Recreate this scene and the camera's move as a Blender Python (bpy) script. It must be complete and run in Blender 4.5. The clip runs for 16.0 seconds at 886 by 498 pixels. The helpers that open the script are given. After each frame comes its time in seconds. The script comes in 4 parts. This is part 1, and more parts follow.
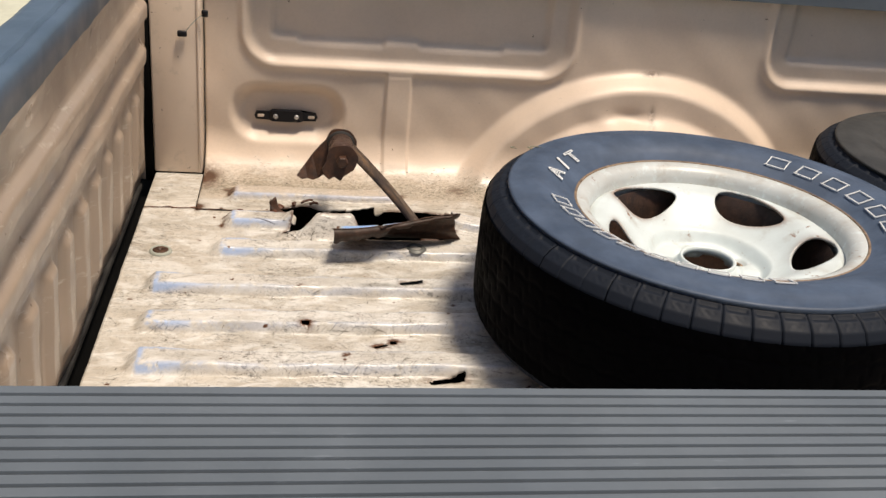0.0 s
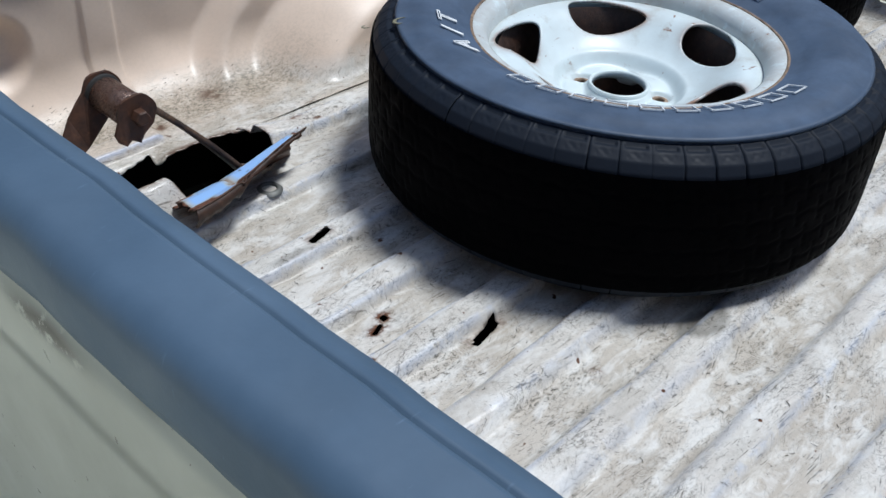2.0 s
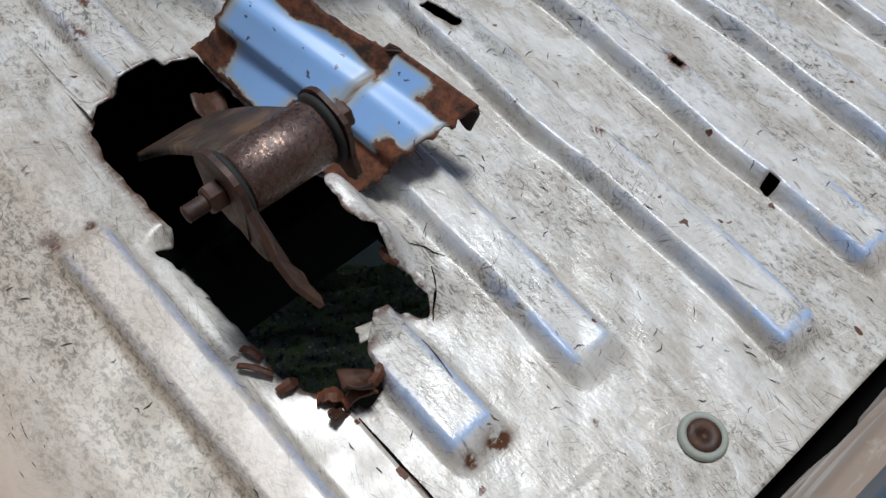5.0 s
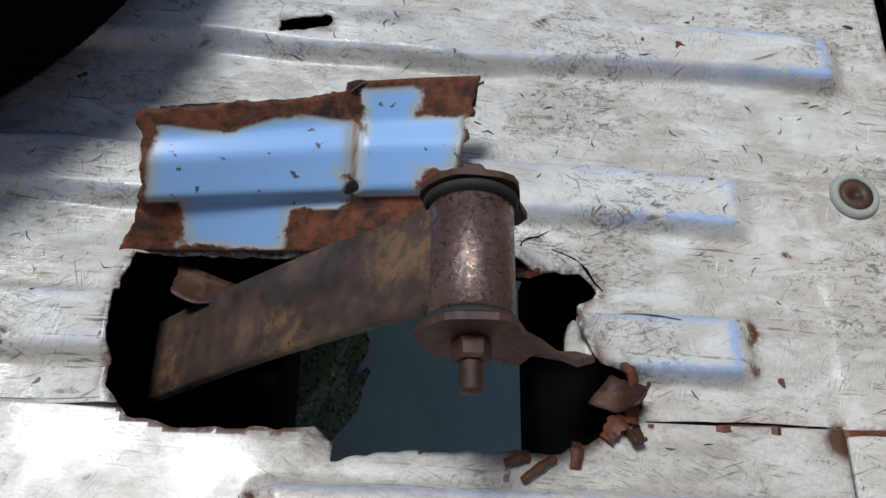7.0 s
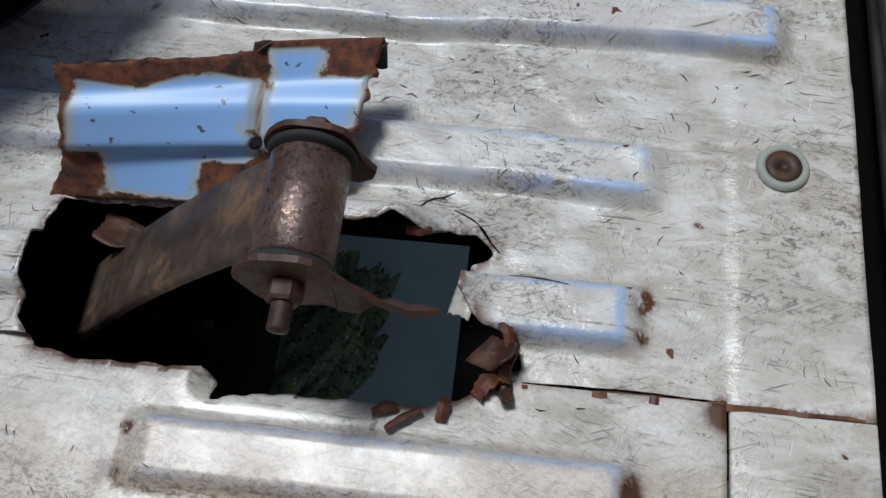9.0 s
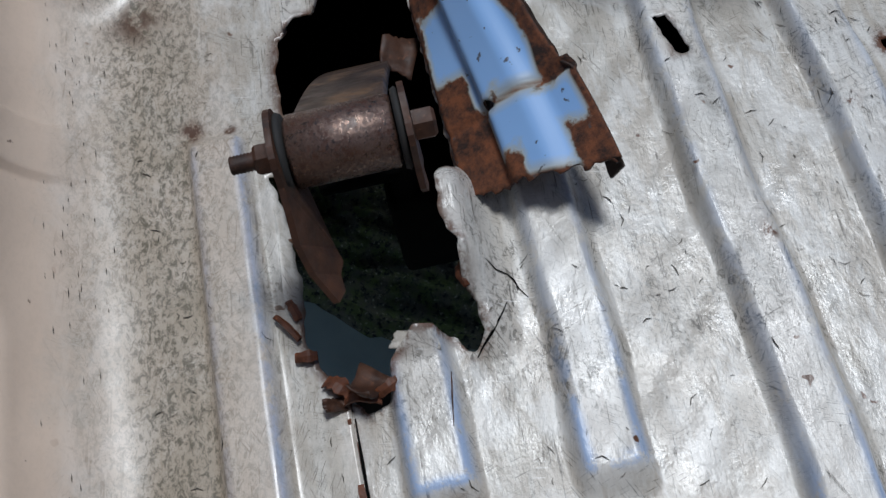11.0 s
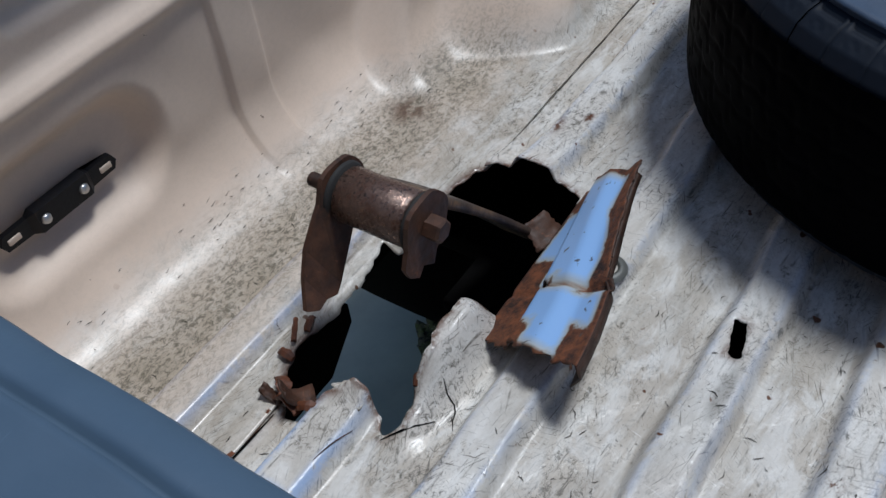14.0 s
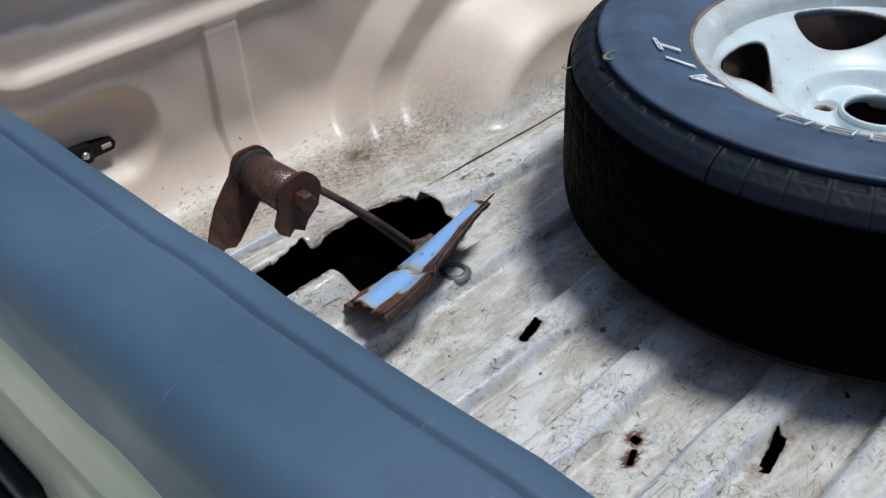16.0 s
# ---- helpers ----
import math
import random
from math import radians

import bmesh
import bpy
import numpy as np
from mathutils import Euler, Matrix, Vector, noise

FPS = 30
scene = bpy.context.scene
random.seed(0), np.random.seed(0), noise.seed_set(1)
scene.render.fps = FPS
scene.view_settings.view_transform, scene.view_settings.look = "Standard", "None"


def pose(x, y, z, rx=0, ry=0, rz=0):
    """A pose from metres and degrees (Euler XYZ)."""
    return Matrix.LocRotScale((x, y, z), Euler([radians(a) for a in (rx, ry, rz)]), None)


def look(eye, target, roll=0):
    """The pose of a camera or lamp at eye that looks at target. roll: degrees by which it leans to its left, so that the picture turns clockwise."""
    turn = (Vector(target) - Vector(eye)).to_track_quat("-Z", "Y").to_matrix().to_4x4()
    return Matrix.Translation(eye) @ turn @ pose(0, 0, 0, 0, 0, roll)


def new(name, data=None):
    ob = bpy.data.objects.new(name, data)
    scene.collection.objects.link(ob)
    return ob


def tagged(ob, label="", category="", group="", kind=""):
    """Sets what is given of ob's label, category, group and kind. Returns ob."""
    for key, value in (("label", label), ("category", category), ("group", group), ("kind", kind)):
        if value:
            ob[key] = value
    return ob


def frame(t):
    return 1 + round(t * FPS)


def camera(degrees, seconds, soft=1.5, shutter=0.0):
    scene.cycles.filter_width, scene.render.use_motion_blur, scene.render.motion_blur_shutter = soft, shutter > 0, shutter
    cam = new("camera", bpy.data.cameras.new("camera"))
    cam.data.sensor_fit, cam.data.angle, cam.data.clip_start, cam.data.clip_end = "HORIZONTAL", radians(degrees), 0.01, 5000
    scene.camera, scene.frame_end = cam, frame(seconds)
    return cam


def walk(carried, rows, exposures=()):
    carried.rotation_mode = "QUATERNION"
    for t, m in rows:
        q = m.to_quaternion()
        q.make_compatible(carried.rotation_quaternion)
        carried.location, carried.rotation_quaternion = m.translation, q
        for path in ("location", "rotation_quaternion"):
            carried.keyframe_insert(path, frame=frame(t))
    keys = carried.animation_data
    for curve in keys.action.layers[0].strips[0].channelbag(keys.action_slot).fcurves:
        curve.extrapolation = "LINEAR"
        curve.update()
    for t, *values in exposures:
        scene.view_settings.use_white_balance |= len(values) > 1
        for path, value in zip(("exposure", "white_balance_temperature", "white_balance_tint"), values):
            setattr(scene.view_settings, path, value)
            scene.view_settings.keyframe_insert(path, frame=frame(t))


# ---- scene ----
cam = camera(49.0, 16.0)
PATH = [
    (0, (-0.134, -0.093, 0.764), (0.174, 1.681, -0.107), 5.9),
    (0.5, (-0.213, 0.007, 0.76), (0.146, 1.744, -0.164), 7.0),
    (1, (-0.324, 0.131, 0.768), (0.078, 1.805, -0.251), 4.3),
    (1.5, (-0.547, 0.29, 0.752), (0.421, 1.658, -0.339), 6.1),
    (2, (-0.601, 0.517, 0.754), (0.617, 1.571, -0.432), 3.9),
    (2.5, (-0.556, 0.819, 0.754), (0.804, 1.588, -0.496), 3.6),
    (3, (-0.564, 1.108, 0.738), (0.876, 1.482, -0.598), 3.6),
    (3.5, (-0.49, 1.379, 0.697), (0.856, 1.478, -0.779), 5.3),
    (4, (-0.433, 1.558, 0.672), (0.733, 1.376, -0.943), 8.7),
    (4.3, (-0.43, 1.661, 0.645), (0.688, 1.162, -0.936), 11.0),
    (4.5, (-0.42, 1.72, 0.649), (0.622, 1.094, -0.939), 6.2),
    (4.7, (-0.408, 1.745, 0.662), (0.48, 1.056, -0.992), 6.0),
    (6.8, (0.011, 1.784, 0.599), (-0.152, 0.887, -1.182), 12.7),
    (7, (0.001, 1.785, 0.602), (-0.138, 0.883, -1.178), 10.7),
    (7.5, (-0.012, 1.782, 0.598), (-0.111, 0.912, -1.201), 9.1),
    (8, (-0.02, 1.789, 0.606), (-0.079, 0.906, -1.188), 6.7),
    (8.5, (-0.044, 1.79, 0.606), (-0.122, 0.908, -1.187), 7.1),
    (9, (-0.175, 1.798, 0.613), (-0.005, 0.944, -1.187), -4.9),
    (9.2, (-0.276, 1.796, 0.623), (0.14, 0.943, -1.138), -10.1),
    (9.4, (-0.331, 1.781, 0.624), (0.304, 1.05, -1.125), -9.2),
    (9.7, (-0.355, 1.736, 0.634), (0.388, 1.19, -1.141), -12.8),
    (11.8, (-0.396, 1.439, 0.652), (0.498, 1.642, -1.125), -6.9),
    (12, (-0.405, 1.43, 0.655), (0.52, 1.676, -1.101), -6.8),
    (12.5, (-0.411, 1.423, 0.659), (0.554, 1.707, -1.069), -3.1),
    (13, (-0.421, 1.389, 0.657), (0.57, 1.701, -1.052), -0.9),
    (13.5, (-0.451, 1.308, 0.667), (0.6, 1.803, -0.961), -4.1),
    (14, (-0.457, 1.185, 0.651), (0.643, 2.051, -0.778), -6.9),
    (14.5, (-0.418, 1.107, 0.647), (0.654, 2.05, -0.753), -2.6),
    (15, (-0.409, 1.068, 0.651), (0.534, 2.166, -0.729), -2.6),
    (15.5, (-0.419, 1.021, 0.655), (0.54, 2.148, -0.69), -2.7),
    (16, (-0.531, 0.806, 0.671), (0.595, 1.984, -0.489), -3.1),
]
walk(cam, [(t, look(eye, target, roll)) for t, eye, target, roll in PATH],
     exposures=[(0, 0.07, 8000, 13), (0.5, -0.03, 7800, 13), (1.0, -0.28, 6300, 10), (1.5, -0.23, 5950, 7), (2.5, -0.13, 6100, 8), (3.5, -0.21, 6230, 9), (4.5, -0.54, 6080, 8), (7.0, -0.48, 5980, 7), (9.0, -0.64, 5930, 7), (9.7, -0.83, 5930, 7), (11.8, -0.89, 5880, 8), (13.0, -0.87, 5880, 8), (14.5, -0.57, 5880, 8), (15.5, -0.57, 5880, 8), (16, -0.34, 5980, 6)])

# ---- light ----
SUN = Vector((0.23, -0.18, 0.955)).normalized()
world = bpy.data.worlds.new("sky")
world.use_nodes = True
scene.world = world
wn = world.node_tree
sky = wn.nodes.new("ShaderNodeTexSky")
sky.sky_type = 'NISHITA'
sky.sun_disc = False
sky.sun_elevation = math.asin(SUN.z)
sky.sun_rotation = math.atan2(SUN.x, SUN.y)
wn.links.new(sky.outputs[0], wn.nodes["Background"].inputs[0])
wn.nodes["Background"].inputs[1].default_value = 0.105
sun_data = bpy.data.lights.new("sun", 'SUN')
sun_data.energy, sun_data.angle, sun_data.color = 4.0, radians(13.0), (1.0, 0.97, 0.93)
sun = new("sun", sun_data)
sun.matrix_world = look(SUN * 10, (0, 0, 0))


# ---- material helpers ----
class Mat:
    """A node material with short calls for the usual nodes."""

    def __init__(self, name, rough=0.5, metal=0.0):
        self.m = bpy.data.materials.new(name)
        self.m.use_nodes = True
        self.t = self.m.node_tree
        self.b = self.t.nodes["Principled BSDF"]
        self.set("Roughness", rough)
        self.set("Metallic", metal)
        co = self.t.nodes.new("ShaderNodeTexCoord")
        self.co = co.outputs["Object"]
        self.uv = co.outputs["UV"]

    def set(self, name, v):
        if isinstance(v, bpy.types.NodeSocket):
            self.t.links.new(v, self.b.inputs[name])
        else:
            self.b.inputs[name].default_value = (*v, 1) if isinstance(v, tuple) and len(v) == 3 else v

    def put(self, sock, v):
        if isinstance(v, bpy.types.NodeSocket):
            self.t.links.new(v, sock)
        else:
            sock.default_value = (*v, 1) if isinstance(v, tuple) and len(v) == 3 and sock.type == 'RGBA' else v

    def scaled(self, sc, rot=(0, 0, 0), src=None):
        n = self.t.nodes.new("ShaderNodeMapping")
        self.t.links.new(src or self.co, n.inputs[0])
        n.inputs["Scale"].default_value = sc
        n.inputs["Rotation"].default_value = rot
        return n.outputs[0]

    def noise(self, scale, detail=4, rough=0.55, vec=None, dist=0.0):
        n = self.t.nodes.new("ShaderNodeTexNoise")
        n.inputs["Scale"].default_value = scale
        n.inputs["Detail"].default_value = detail
        n.inputs["Roughness"].default_value = rough
        n.inputs["Distortion"].default_value = dist
        self.t.links.new(vec or self.co, n.inputs["Vector"])
        return n.outputs[0]

    def ramp(self, v, *stops):
        n = self.t.nodes.new("ShaderNodeValToRGB")
        e = n.color_ramp.elements
        while len(e) < len(stops):
            e.new(0.5)
        for el, (p, c) in zip(e, stops):
            el.position = p
            el.color = (*c, 1) if isinstance(c, tuple) else (c, c, c, 1)
        self.t.links.new(v, n.inputs[0])
        return n.outputs[0]

    def mix(self, f, a, b):
        a, b = [(v, v, v) if isinstance(v, float) else v for v in (a, b)]
        n = self.t.nodes.new("ShaderNodeMix")
        n.data_type = 'RGBA'
        self.put(n.inputs[0], f)
        self.put(n.inputs[6], a)
        self.put(n.inputs[7], b)
        return n.outputs[2]

    def math(self, op, a, b=0.0):
        n = self.t.nodes.new("ShaderNodeMath")
        n.operation = op
        n.use_clamp = True
        self.put(n.inputs[0], a)
        self.put(n.inputs[1], b)
        return n.outputs[0]

    def attr(self, name):
        n = self.t.nodes.new("ShaderNodeAttribute")
        n.attribute_name = name
        return n.outputs["Fac"]

    def random(self):
        n = self.t.nodes.new("ShaderNodeObjectInfo")
        return n.outputs["Random"]

    def bump(self, v, strength=0.3, dist=0.002):
        n = self.t.nodes.new("ShaderNodeBump")
        n.inputs["Strength"].default_value = strength
        n.inputs["Distance"].default_value = dist
        self.t.links.new(v, n.inputs["Height"])
        self.set("Normal", n.outputs[0])


def strokes(m, scale, rot, cut, seed):
    """Short thin scratches: a stretched noise, cut high, broken by a second one."""
    v = m.scaled((scale * 0.7, scale * 12, scale), src=m.scaled((1, 1, 1), (0, 0, rot)))
    a = m.noise(1.0, 2, 0.4, v)
    b = m.noise(9 + 0.5 * seed, 4, 0.6)
    return m.math('MULTIPLY', m.ramp(a, (cut, 0.0), (cut + 0.03, 1.0)), m.ramp(b, (0.51, 0.0), (0.60, 1.0)))


BEIGE = (0.70, 0.565, 0.455)


def paint_material(name, base, dirt=0.35, rubbed=0.0):
    m = Mat(name, 0.32)
    big = m.noise(7, 5)
    fine = m.noise(160, 3)
    c = m.mix(m.ramp(big, (0.35, 0.0), (0.75, 1.0)), base, tuple(v * 0.86 for v in base))
    low = m.ramp(m.noise(28, 6, 0.7), (0.56, 0.0), (0.7, 1.0))
    c = m.mix(m.math('MULTIPLY', low, dirt), c, (0.30, 0.25, 0.19))
    chips = m.ramp(m.noise(75, 3, 0.6), (0.71, 0.0), (0.73, 1.0))
    c = m.mix(m.math('MULTIPLY', chips, 0.8), c, (0.13, 0.075, 0.045))
    if rubbed:
        pale = m.ramp(m.noise(1.0, 6, 0.7, m.scaled((30, 22, 70)), 0.5), (0.58, 0.0), (0.68, rubbed))
        c = m.mix(pale, c, (0.62, 0.55, 0.47))
    bare = m.math('MULTIPLY', m.attr("rust"), m.ramp(m.noise(70, 5, 0.7), (0.36, 0.0), (0.46, 1.0)))
    c = m.mix(bare, c, (0.085, 0.06, 0.042))
    m.set("Base Color", c)
    m.set("Roughness", m.ramp(m.noise(18, 5), (0.3, 0.26), (0.75, 0.5)))
    m.set("Coat Weight", 0.25)
    m.bump(m.mix(0.4, big, fine), 0.12, 0.002)
    return m.m


def floor_colour(m):
    """Scuffed, grimy paint: rib tops rubbed white, valleys beige, blue on worn edges, rust where it is through."""
    top = m.math('ADD', m.attr("top"), m.math('MULTIPLY', m.math('SUBTRACT', m.noise(14, 6, 0.65), 0.45), 1.5))
    big = m.noise(8, 6, 0.6)
    valley = m.mix(m.ramp(big, (0.36, 0.0), (0.64, 1.0)), (0.53, 0.495, 0.44), (0.42, 0.38, 0.325))
    base = m.mix(m.ramp(top, (0.15, 0.0), (0.75, 1.0)), valley, (0.57, 0.545, 0.505))
    scuff = m.noise(1.0, 8, 0.7, m.scaled((12, 60, 30), (0, 0, 0.03)), 0.3)
    base = m.mix(m.ramp(scuff, (0.48, 0.0), (0.62, 0.55)), base, (0.68, 0.68, 0.65))
    smear = m.ramp(m.noise(1.0, 9, 0.76, m.scaled((11, 46, 30)), 0.8), (0.58, 0.0), (0.72, 0.45))
    base = m.mix(smear, base, (0.22, 0.205, 0.18))
    where = m.ramp(m.noise(9, 6, 0.62), (0.485, 0.0), (0.58, 1.0))
    where = m.math('ADD', where, m.attr("dirt"))
    grain = m.ramp(m.noise(1.0, 9, 0.82, m.scaled((120, 210, 120), (0, 0, 0.5)), 0.8), (0.515, 0.0), (0.575, 1.0))
    base = m.mix(m.math('MULTIPLY', m.math('MULTIPLY', grain, where), 0.85), base, (0.085, 0.078, 0.062))
    for sc, rot, cut, seed in ((70, 0.5, 0.65, 1), (62, -0.5, 0.65, 5), (80, 1.3, 0.65, 9), (50, 0.1, 0.64, 17), (34, 0.05, 0.63, 21), (36, 2.8, 0.65, 27)):
        base = m.mix(m.math('MULTIPLY', strokes(m, sc, rot, cut, seed), 0.8), base, (0.11, 0.10, 0.085))
    for sc, rot, cut, seed in ((130, 0.3, 0.635, 3), (120, -1.0, 0.64, 7), (140, 1.9, 0.64, 11)):
        base = m.mix(m.math('MULTIPLY', strokes(m, sc, rot, cut, seed), 0.85), base, (0.13, 0.12, 0.105))
    specks = m.math('MULTIPLY', m.ramp(m.noise(310, 3, 0.6), (0.62, 0.0), (0.67, 0.9)), m.ramp(m.noise(12, 5, 0.65), (0.48, 0.0), (0.60, 1.0)))
    base = m.mix(specks, base, (0.10, 0.09, 0.075))
    base = m.mix(m.math('MULTIPLY', strokes(m, 58, 1.8, 0.66, 23), 0.6), base, (0.80, 0.80, 0.79))
    patch = m.ramp(m.noise(1.0, 7, 0.68, m.scaled((17, 34, 20)), 0.6), (0.50, 0.0), (0.60, 0.55))
    base = m.mix(patch, base, (0.72, 0.72, 0.70))
    film = m.ramp(m.noise(1.0, 7, 0.7, m.scaled((6, 16, 9)), 0.4), (0.50, 0.0), (0.66, 0.5))
    base = m.mix(film, base, (0.34, 0.315, 0.27))
    # Two darker ovals on the floor, mottled by noise.
    dark_patch = m.math('MULTIPLY', m.attr("dark_patch"), m.ramp(m.noise(40, 5, 0.6), (0.2, 0.55), (0.6, 0.9)))
    base = m.mix(dark_patch, base, (0.13, 0.125, 0.11))
    blue = m.math('MULTIPLY', m.attr("wear"), m.ramp(m.noise(38, 6, 0.7), (0.40, 0.0), (0.50, 1.0)))
    base = m.mix(m.math('MULTIPLY', blue, 0.85), base, (0.31, 0.43, 0.66))
    spots = m.ramp(m.noise(52, 2, 0.5), (0.73, 0.0), (0.745, 1.0))
    rust = m.math('MAXIMUM', spots, m.math('MULTIPLY', m.attr("rust"), m.ramp(m.noise(80, 6, 0.75), (0.42, 0.0), (0.55, 1.0))))
    return m.mix(rust, base, m.mix(m.noise(150, 4), (0.055, 0.028, 0.018), (0.16, 0.066, 0.032)))


def floor_material(side=False):
    """side: the panel whose foot is worn like the floor and whose wall keeps its paint."""
    m = Mat("worn_side_panel" if side else "worn_bed_floor", 0.4)
    base = floor_colour(m)
    rough = m.ramp(m.noise(25, 6), (0.3, 0.18), (0.7, 0.42))
    if side:
        clean = m.mix(m.ramp(m.noise(7, 5), (0.35, 0.0), (0.75, 1.0)), BEIGE, tuple(v * 0.86 for v in BEIGE))
        specks = m.ramp(m.noise(60, 4, 0.6), (0.725, 0.0), (0.735, 0.8))
        clean = m.mix(specks, clean, (0.14, 0.09, 0.06))
        w = m.math('ADD', m.attr("worn"), m.math('MULTIPLY', m.math('SUBTRACT', m.noise(22, 7, 0.72), 0.5), 0.9))
        w = m.ramp(w, (0.25, 0.0), (0.75, 1.0))
        base = m.mix(w, clean, base)
        speck = m.ramp(m.noise(1.0, 9, 0.82, m.scaled((150, 210, 190)), 0.6), (0.48, 0.0), (0.56, 1.0))
        base = m.mix(m.math('MULTIPLY', m.attr("dirt"), m.ramp(m.noise(16, 6, 0.65), (0.3, 0.25), (0.65, 0.8))), base, (0.33, 0.285, 0.22))
        base = m.mix(m.math('MULTIPLY', m.math('MULTIPLY', m.attr("dirt"), speck), 0.85), base, (0.095, 0.085, 0.06))
        base = m.mix(m.math('MULTIPLY', m.attr("rust"), m.ramp(m.noise(60, 6, 0.75), (0.38, 0.0), (0.50, 1.0))), base, (0.085, 0.042, 0.025))
        rough = m.mix(w, 0.44, rough)
    m.set("Base Color", base)
    m.set("Roughness", rough)
    if side:
        m.bump(m.mix(0.5, m.noise(30, 6, 0.65), m.noise(9, 4)), 0.18, 0.004)
    else:
        m.bump(m.mix(0.5, m.noise(1.0, 6, 0.65, m.scaled((24, 60, 30))), m.noise(60, 6, 0.65)), 0.55, 0.003)
    return m.m


def rust_material(name, dark, light, rough=0.75, metal=0.0):
    m = Mat(name, rough, metal)
    c = m.mix(m.ramp(m.noise(60, 7, 0.7), (0.3, 0.0), (0.7, 1.0)), dark, light)
    c = m.mix(m.ramp(m.noise(170, 5, 0.7), (0.60, 0.0), (0.70, 0.8)), c, tuple(min(1, v * 1.9) for v in light))
    m.set("Base Color", c)
    m.set("Roughness", m.ramp(m.noise(90, 5), (0.3, rough - 0.3), (0.7, rough)))
    m.bump(m.mix(0.5, m.noise(240, 5, 0.7), m.noise(50, 4)), 0.6, 0.0015)
    return m.m


def bushing_material():
    """Pitted spring eye: bare glossy steel where it is rubbed, dark brown scale elsewhere."""
    m = Mat("worn_bushing_steel", 0.4)
    scale = m.ramp(m.noise(55, 7, 0.7), (0.40, 0.0), (0.60, 1.0))
    pits = m.ramp(m.noise(330, 4, 0.7), (0.46, 0.0), (0.56, 1.0))
    c = m.mix(scale, (0.060, 0.024, 0.014), (0.10, 0.062, 0.048))
    m.set("Base Color", m.mix(pits, c, (0.19, 0.13, 0.105)))
    m.set("Metallic", m.math('MULTIPLY', pits, 0.9))
    m.set("Roughness", m.ramp(m.noise(260, 4, 0.7), (0.38, 0.14), (0.62, 0.50)))
    m.bump(m.mix(0.6, m.noise(330, 5, 0.75), m.noise(60, 4)), 0.8, 0.0012)
    return m.m


def leaf_material():
    """Flat spring steel: dark brown with tan rust in patches."""
    m = Mat("rusted_spring_leaf", 0.6)
    c = m.mix(m.ramp(m.noise(26, 6, 0.65), (0.38, 0.0), (0.64, 1.0)), (0.030, 0.019, 0.015), (0.085, 0.055, 0.040))
    tan = m.math('MULTIPLY', m.ramp(m.noise(13, 4), (0.48, 0.0), (0.60, 1.0)), m.ramp(m.noise(95, 6, 0.75), (0.46, 0.0), (0.56, 1.0)))
    c = m.mix(m.math('MULTIPLY', tan, 0.45), c, (0.24, 0.13, 0.055))
    c = m.mix(m.ramp(m.noise(140, 5, 0.7), (0.62, 0.0), (0.68, 0.9)), c, (0.018, 0.011, 0.008))
    m.set("Base Color", c)
    m.set("Roughness", m.ramp(m.noise(70, 5), (0.3, 0.38), (0.7, 0.75)))
    m.bump(m.mix(0.5, m.noise(240, 5, 0.7), m.noise(50, 4)), 0.5, 0.0012)
    return m.m


def flap_material():
    """Old blue paint left in the middle of a rusted sheet; 'edge' runs from 0 in the middle to 1 at the border."""
    m = Mat("blue_paint_and_rust", 0.5)
    e = m.math('ADD', m.attr("edge"), m.math('MULTIPLY', m.math('SUBTRACT', m.noise(34, 7, 0.65), 0.5), 1.1))
    rust = m.mix(m.ramp(m.noise(70, 7, 0.75), (0.38, 0.0), (0.62, 1.0)), (0.020, 0.009, 0.006), (0.17, 0.055, 0.020))
    halo = m.mix(m.ramp(e, (0.28, 0.0), (0.52, 0.85)), (0.25, 0.43, 0.74), (0.40, 0.38, 0.27))
    spots = m.ramp(m.noise(95, 4, 0.6), (0.665, 0.0), (0.685, 1.0))
    c = m.mix(m.ramp(e, (0.47, 0.0), (0.56, 1.0)), halo, rust)
    c = m.mix(m.math('MULTIPLY', spots, 0.9), c, (0.06, 0.05, 0.05))
    m.set("Base Color", c)
    m.set("Roughness", m.ramp(e, (0.45, 0.38), (0.55, 0.85)))
    m.bump(m.math('MULTIPLY', m.noise(200, 5, 0.7), m.ramp(e, (0.45, 0.05), (0.55, 1.0))), 0.6, 0.0015)
    return m.m


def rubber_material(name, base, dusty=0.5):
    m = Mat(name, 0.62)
    # Shoulder and tread get little or no gloss, which keeps them looking shaded.
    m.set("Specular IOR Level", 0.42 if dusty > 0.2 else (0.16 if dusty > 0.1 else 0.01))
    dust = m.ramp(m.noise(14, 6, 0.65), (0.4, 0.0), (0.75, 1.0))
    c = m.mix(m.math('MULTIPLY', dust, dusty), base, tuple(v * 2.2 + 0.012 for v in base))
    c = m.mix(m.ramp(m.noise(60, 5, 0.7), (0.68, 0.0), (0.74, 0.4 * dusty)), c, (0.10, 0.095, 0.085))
    m.set("Base Color", c)
    m.set("Roughness", m.ramp(m.noise(30, 5), (0.3, 0.45), (0.7, 0.7)))
    m.bump(m.noise(220, 4), 0.15, 0.001)
    return m.m


